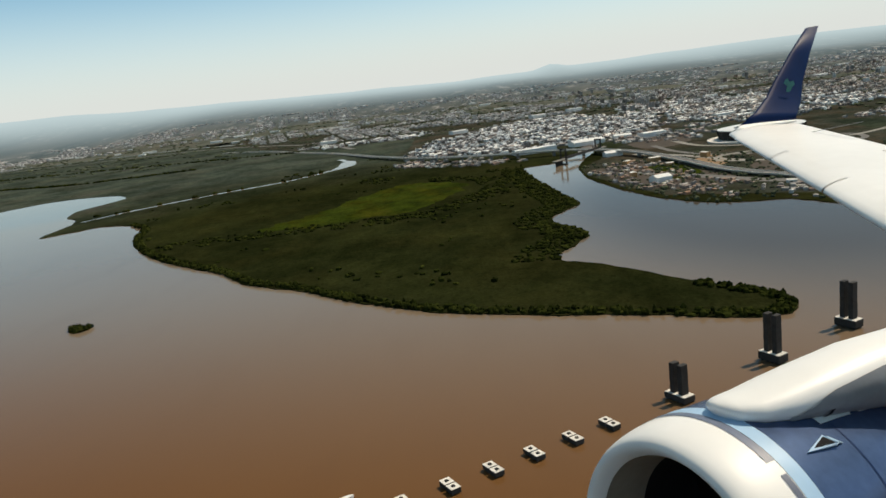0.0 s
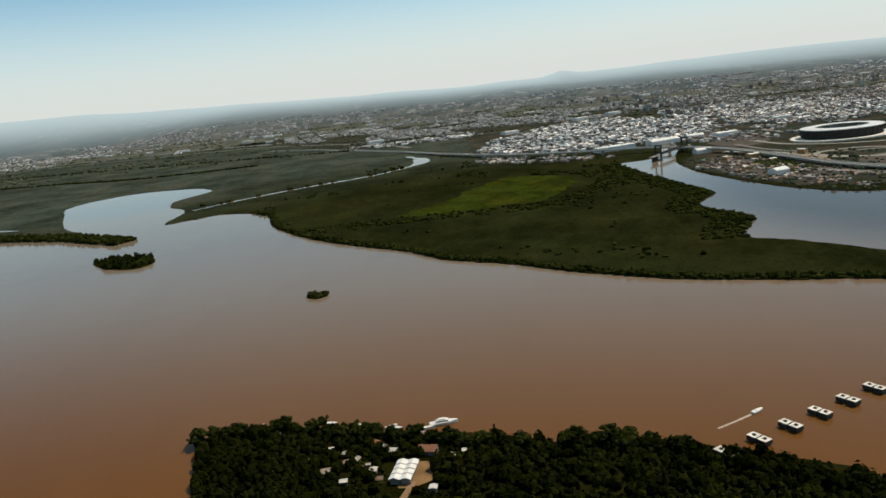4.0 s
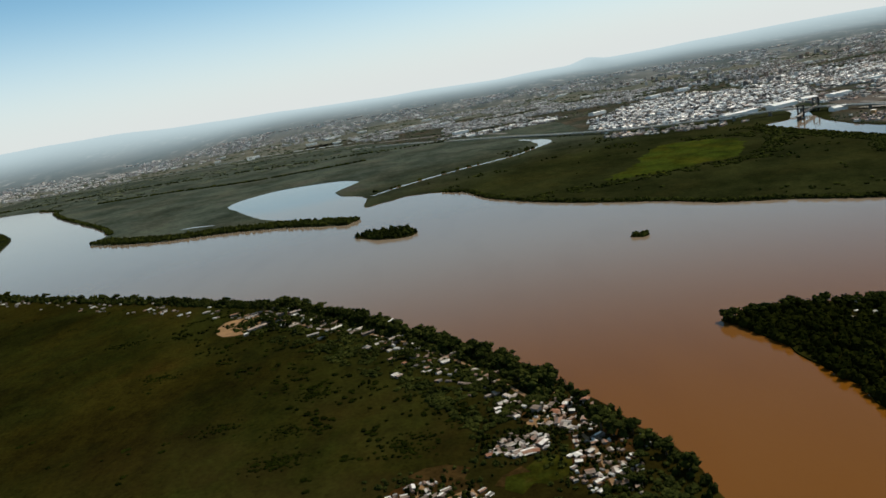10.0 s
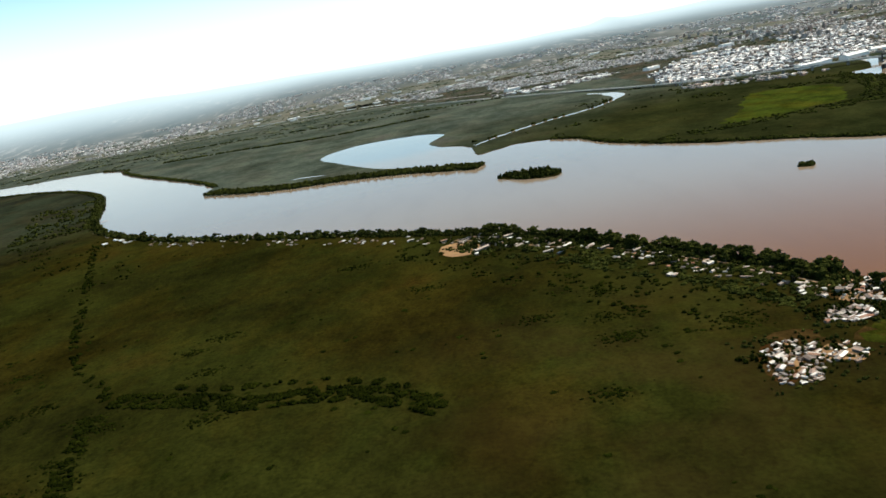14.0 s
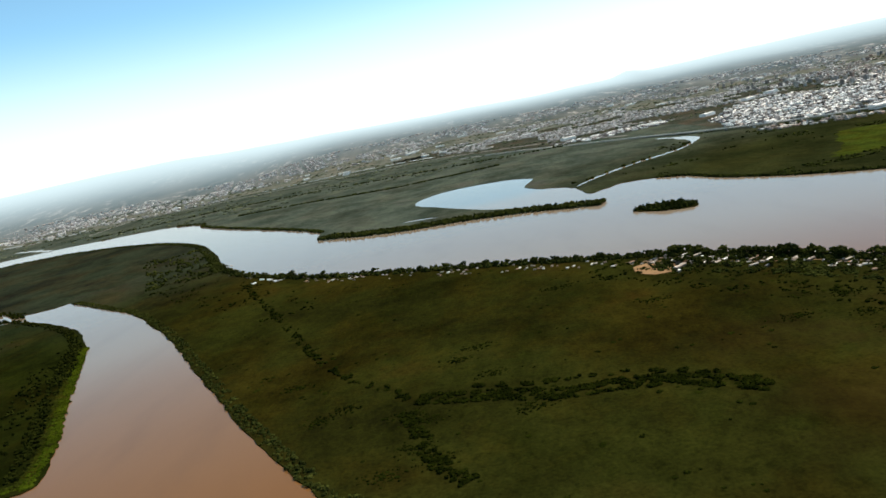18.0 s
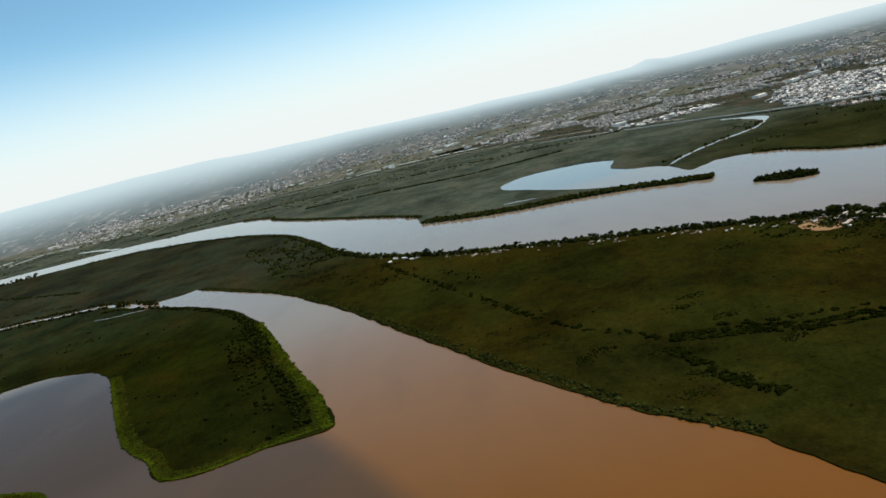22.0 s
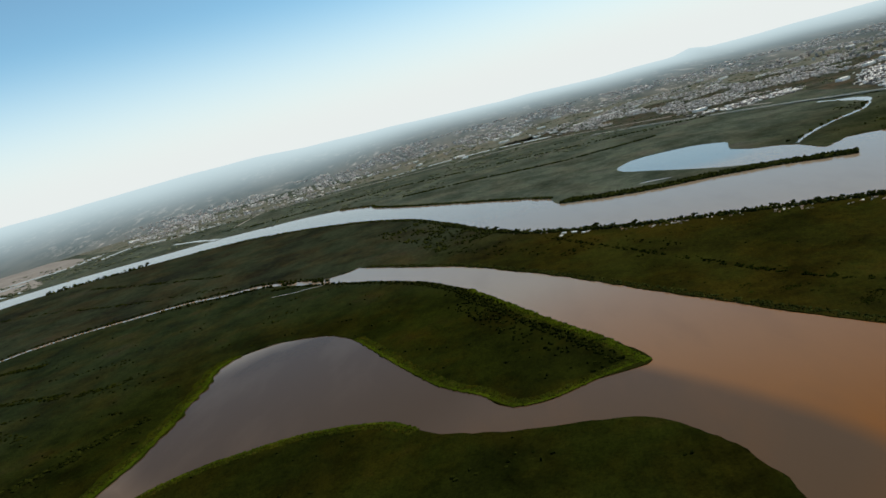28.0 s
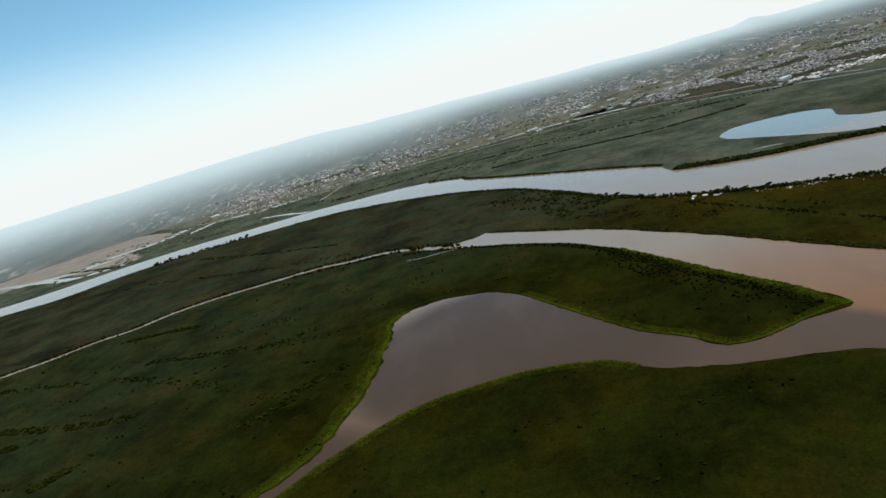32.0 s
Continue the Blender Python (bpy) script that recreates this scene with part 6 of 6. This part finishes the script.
def slat(o0, o1):
    rings = []
    for o in (o0, lerp(o0, o1, 0.5), o1):
        f = foil(le_at(o), te_at(o), lerp(0.115, 0.10, o / 13) + 0.006)
        f = [p + Vector((-0.03, 0, 0)) for p in f]
        rings.append(f[24:] + f[:5])
    return part("slat", loft(rings, False, False), AIR_WHITE, wing)


for a, b in ((6.2, 8.15), (8.2, 10.3), (10.35, 12.5)):
    slat(a, b)
for o in (7.0, 9.2, 11.4):
    l, t = Vector(le_at(o)), Vector(te_at(o))
    c = l.lerp(t, 0.86)
    part("spoiler_gap", loft([[c + Vector((dx, dy, 0.115 + dz)) for dx, dz in ((-0.02, 0), (0.02, 0), (0.02, 0.006), (-0.02, 0.006))] for dy in (-0.8, 0.8)]), AIR_GREY, wing)
l = Vector(le_at(12.75))
part("static_wick", loft([[l + Vector((1.65 + dx, 0.1, dz)) for dx, dz in ((0, 0), (0.01, 0.02), (0, 0.03))], [l + Vector((1.95 + dx, 0.12, dz)) for dx, dz in ((0, 0.02), (0.01, 0.03), (0, 0.035))]]), AIR_GREY, wing)

# winglet: a curved root, then a raked blade
sect = [((9.5, 13.0, 0.92), (11.08, 13.0, 1.0)), ((9.85, 13.12, 1.06), (11.14, 13.1, 1.05)), ((10.3, 13.25, 1.28), (11.3, 13.2, 1.2)), ((10.72, 13.38, 1.58), (11.55, 13.36, 1.45)), ((11.05, 13.5, 1.9), (11.75, 13.5, 1.8)), ((11.7, 13.7, 2.5), (12.2, 13.7, 2.45)), ((12.32, 13.88, 3.02), (12.68, 13.9, 3.06))]


def blade(le, te, t):
    le, te = Vector(le), Vector(te)
    ch, side, out = te - le, Vector((0.0, 1.0, -0.2)), []
    for k in range(16):
        u = k / 8 if k < 8 else 2 - k / 8
        c = (1 - math.cos(math.pi * u)) / 2
        y = t * math.sqrt(c) * (1 - c) * 1.6 + 0.004
        out.append(le + ch * c + side * (y if k < 8 else -y))
    return out


part("wing_tip", loft([blade(a, b, 0.07) for a, b in sect[:2]]), AIR_WHITE, airliner)
winglet = part("winglet", loft([blade(a, b, 0.05) for a, b in sect[1:]]), AIR_NAVY, airliner, "navy blue winglet")
bm = bmesh.new()
cen = Vector((11.26, 13.31, 1.78))
pts = []
for k in range(11):
    a = 6.2832 * k / 11
    r = 0.11 * (1 + 0.35 * math.sin(3 * a + 1) + 0.2 * math.sin(5 * a))
    pts.append(bm.verts.new(cen + Vector((math.cos(a) * r, 0.0, math.sin(a) * r * 1.15))))
bm.faces.new(pts)
bmesh.ops.solidify(bm, geom=bm.faces[:], thickness=0.004)
part("emblem", bm, AIR_GREEN, winglet, "pale green emblem")

# engine: turned shapes round an axis that runs aft
EX, EY, EZ = 2.36, 4.35, -2.45
ENGINE_TURN = Matrix.Translation((EX, EY, EZ)) @ pose(0, 0, 0, 0, 0, 13.2) @ Matrix.Translation((-EX, -EY, -EZ))


def turned(profile, a0=0.0, a1=360.0, n=72):
    rings = []
    full = abs(a1 - a0) >= 359.9
    for k in range(n if full else n + 1):
        a = radians(a0 + (a1 - a0) * k / n)
        rings.append([Vector((EX + x, EY + math.sin(a) * r, EZ + math.cos(a) * r)) for x, r in profile])
    bm = bmesh.new()
    R = [[bm.verts.new(p) for p in r] for r in rings]
    m = len(R)
    for i in range(m if full else m - 1):
        for j in range(len(profile) - 1):
            bm.faces.new((R[i][j], R[i][j + 1], R[(i + 1) % m][j + 1], R[(i + 1) % m][j]))
    bmesh.ops.recalc_face_normals(bm, faces=bm.faces)
    for f in bm.faces:
        f.smooth = True
    return bm


def engine_part(name, bm, material, parent, label=""):
    ob = part(name, bm, material, parent, label)
    ob.matrix_basis = ENGINE_TURN
    return ob


nac = engine_part("inlet_cowl", turned([(0.09, 0.752), (0.05, 0.775), (0.012, 0.805), (0.0, 0.835), (0.02, 0.87), (0.07, 0.898), (0.14, 0.92), (0.24, 0.94), (0.33, 0.951), (0.4, 0.957)]), AIR_WHITE, airliner, "white engine inlet cowl")
# tan-grey, then near-black: the inlet's shade painted in two steps
part("shaded_inlet_liner", turned([(0.092, 0.751), (0.25, 0.71), (0.42, 0.695)]), AIR_INLET_SHADE, nac, "inlet lining with its shade painted tan-grey")
part("inlet_duct", turned([(0.422, 0.6945), (0.5, 0.69), (0.9, 0.70), (1.05, 0.70), (1.05, 0.1)]), AIR_DARK, nac)
part("spinner", turned([(1.04, 0.22), (0.88, 0.15), (0.78, 0.06), (0.74, 0.005)], n=24), AIR_GREY, nac)
for k in range(24):
    a = 6.2832 * k / 24
    c, s = math.cos(a), math.sin(a)
    bm = bmesh.new()
    q = [(0.94, 0.2, -0.03), (1.0, 0.2, 0.05), (1.0, 0.68, 0.09), (0.92, 0.68, -0.07)]
    vs = [bm.verts.new((EX + x, EY + s * r + c * w, EZ + c * r - s * w)) for x, r, w in q]
    bm.faces.new(vs)
    bmesh.ops.solidify(bm, geom=bm.faces[:], thickness=0.01)
    part("fan_blade", bm, AIR_DARK, nac)
engine_part("band", turned([(0.404, 0.9575), (0.518, 0.964)]), AIR_SKY, airliner, "light blue band")
engine_part("cowl", turned([(0.522, 0.9635), (0.9, 0.968), (1.3, 0.955), (1.9, 0.89), (2.5, 0.79), (2.6, 0.74)]), AIR_BLUE, airliner, "metallic blue fan cowl")
engine_part("cowl_stripe", turned([(0.335, 0.9545), (0.395, 0.9605)], -36, 40, 40), AIR_STRIPE, airliner, "grey-blue stripe in front of the band")
engine_part("cowl_stripe", turned([(0.345, 0.9555), (0.392, 0.9605)], -58, -42, 12), AIR_STRIPE, airliner)
engine_part("cowl_panel", turned([(0.95, 0.971), (1.15, 0.966), (1.6, 0.928)], -30, -23, 8), AIR_WHITE, airliner, "white panel on the cowl under the pylon")
for x in (1.02,):
    engine_part("panel_joint", turned([(x, 0.9685), (x + 0.008, 0.9685)], -75, -31, 20), AIR_NAVY, airliner)
engine_part("exhaust", turned([(2.5, 0.62), (3.2, 0.42), (3.6, 0.3)]), AIR_GREY, airliner)


def on_cowl(x, ang, up):
    a = radians(ang)
    return Vector((EX + x, EY + math.sin(a) * (0.966 + up), EZ + math.cos(a) * (0.966 + up)))


# triangular scoop on the cowl, towards the cabin
bm = loft([[on_cowl(0.64, -38.6, u), on_cowl(0.83, -35.2, u * 3), on_cowl(0.89, -40.2, u * 3)] for u in (0.0, 0.012)])
engine_part("scoop_frame", bm, AIR_SKY, airliner, "pale triangular scoop rim")
# flat near-black plate, painted as the shaded opening
bm = loft([[on_cowl(0.695, -38.3, u + 0.011), on_cowl(0.815, -36.0, u + 0.034), on_cowl(0.86, -39.5, u + 0.034)] for u in (0.0, 0.006)])
engine_part("scoop_mouth", bm, AIR_DARK, airliner, "dark scoop mouth")
bm = loft([[on_cowl(0.82, -36.0, u + 0.03), on_cowl(0.89, -35.7, u), on_cowl(0.95, -40.0, u), on_cowl(0.87, -39.8, u + 0.03)] for u in (0.0, 0.012)])
engine_part("scoop_flap", bm, AIR_SKY, airliner)

# pylon fairing from the cowl up to the wing
PYLON = ((2.79, 0.02, -1.42, -1.45), (2.82, 0.10, -1.395, -1.49), (2.9, 0.18, -1.385, -1.54), (3.05, 0.24, -1.37, -1.585), (3.25, 0.27, -1.325, -1.61), (3.5, 0.29, -1.275, -1.62), (3.9, 0.30, -1.20, -1.64), (4.4, 0.30, -1.165, -1.68), (6.5, 0.26, -1.2, -1.8))


def pylon_point(sec, a, grow=1.0):
    x, w, top, low = sec
    return Vector((x, EY + math.sin(a) * w * grow, (top + low) / 2 + math.cos(a) * (top - low) / 2 * grow))


part("pylon", loft([[pylon_point(q, 6.2832 * k / 28) for k in range(28)] for q in PYLON]), AIR_WHITE, airliner, "white pylon fairing")
rings = []
for q, reach in zip(((3.12, 0.25, -1.355, -1.594), (3.25, 0.27, -1.325, -1.61), (3.5, 0.29, -1.275, -1.62), (3.9, 0.30, -1.20, -1.64), (4.4, 0.30, -1.165, -1.68)), (205, 250, 285, 296, 296)):
    rings.append([pylon_point(q, radians(175 + (reach - 175) * k / 8), 1.07) for k in range(9)])
part("pylon_panel", loft(rings, False, False), AIR_GREY, airliner, "grey lower pylon panel")
bm = loft([[pylon_point((x, 0.292, -1.27, -1.62), radians(175 + 70 * k / 6), 1.085) for k in range(7)] for x in (3.47, 3.5)], False, False)
part("panel_joint", bm, AIR_DARK, airliner)
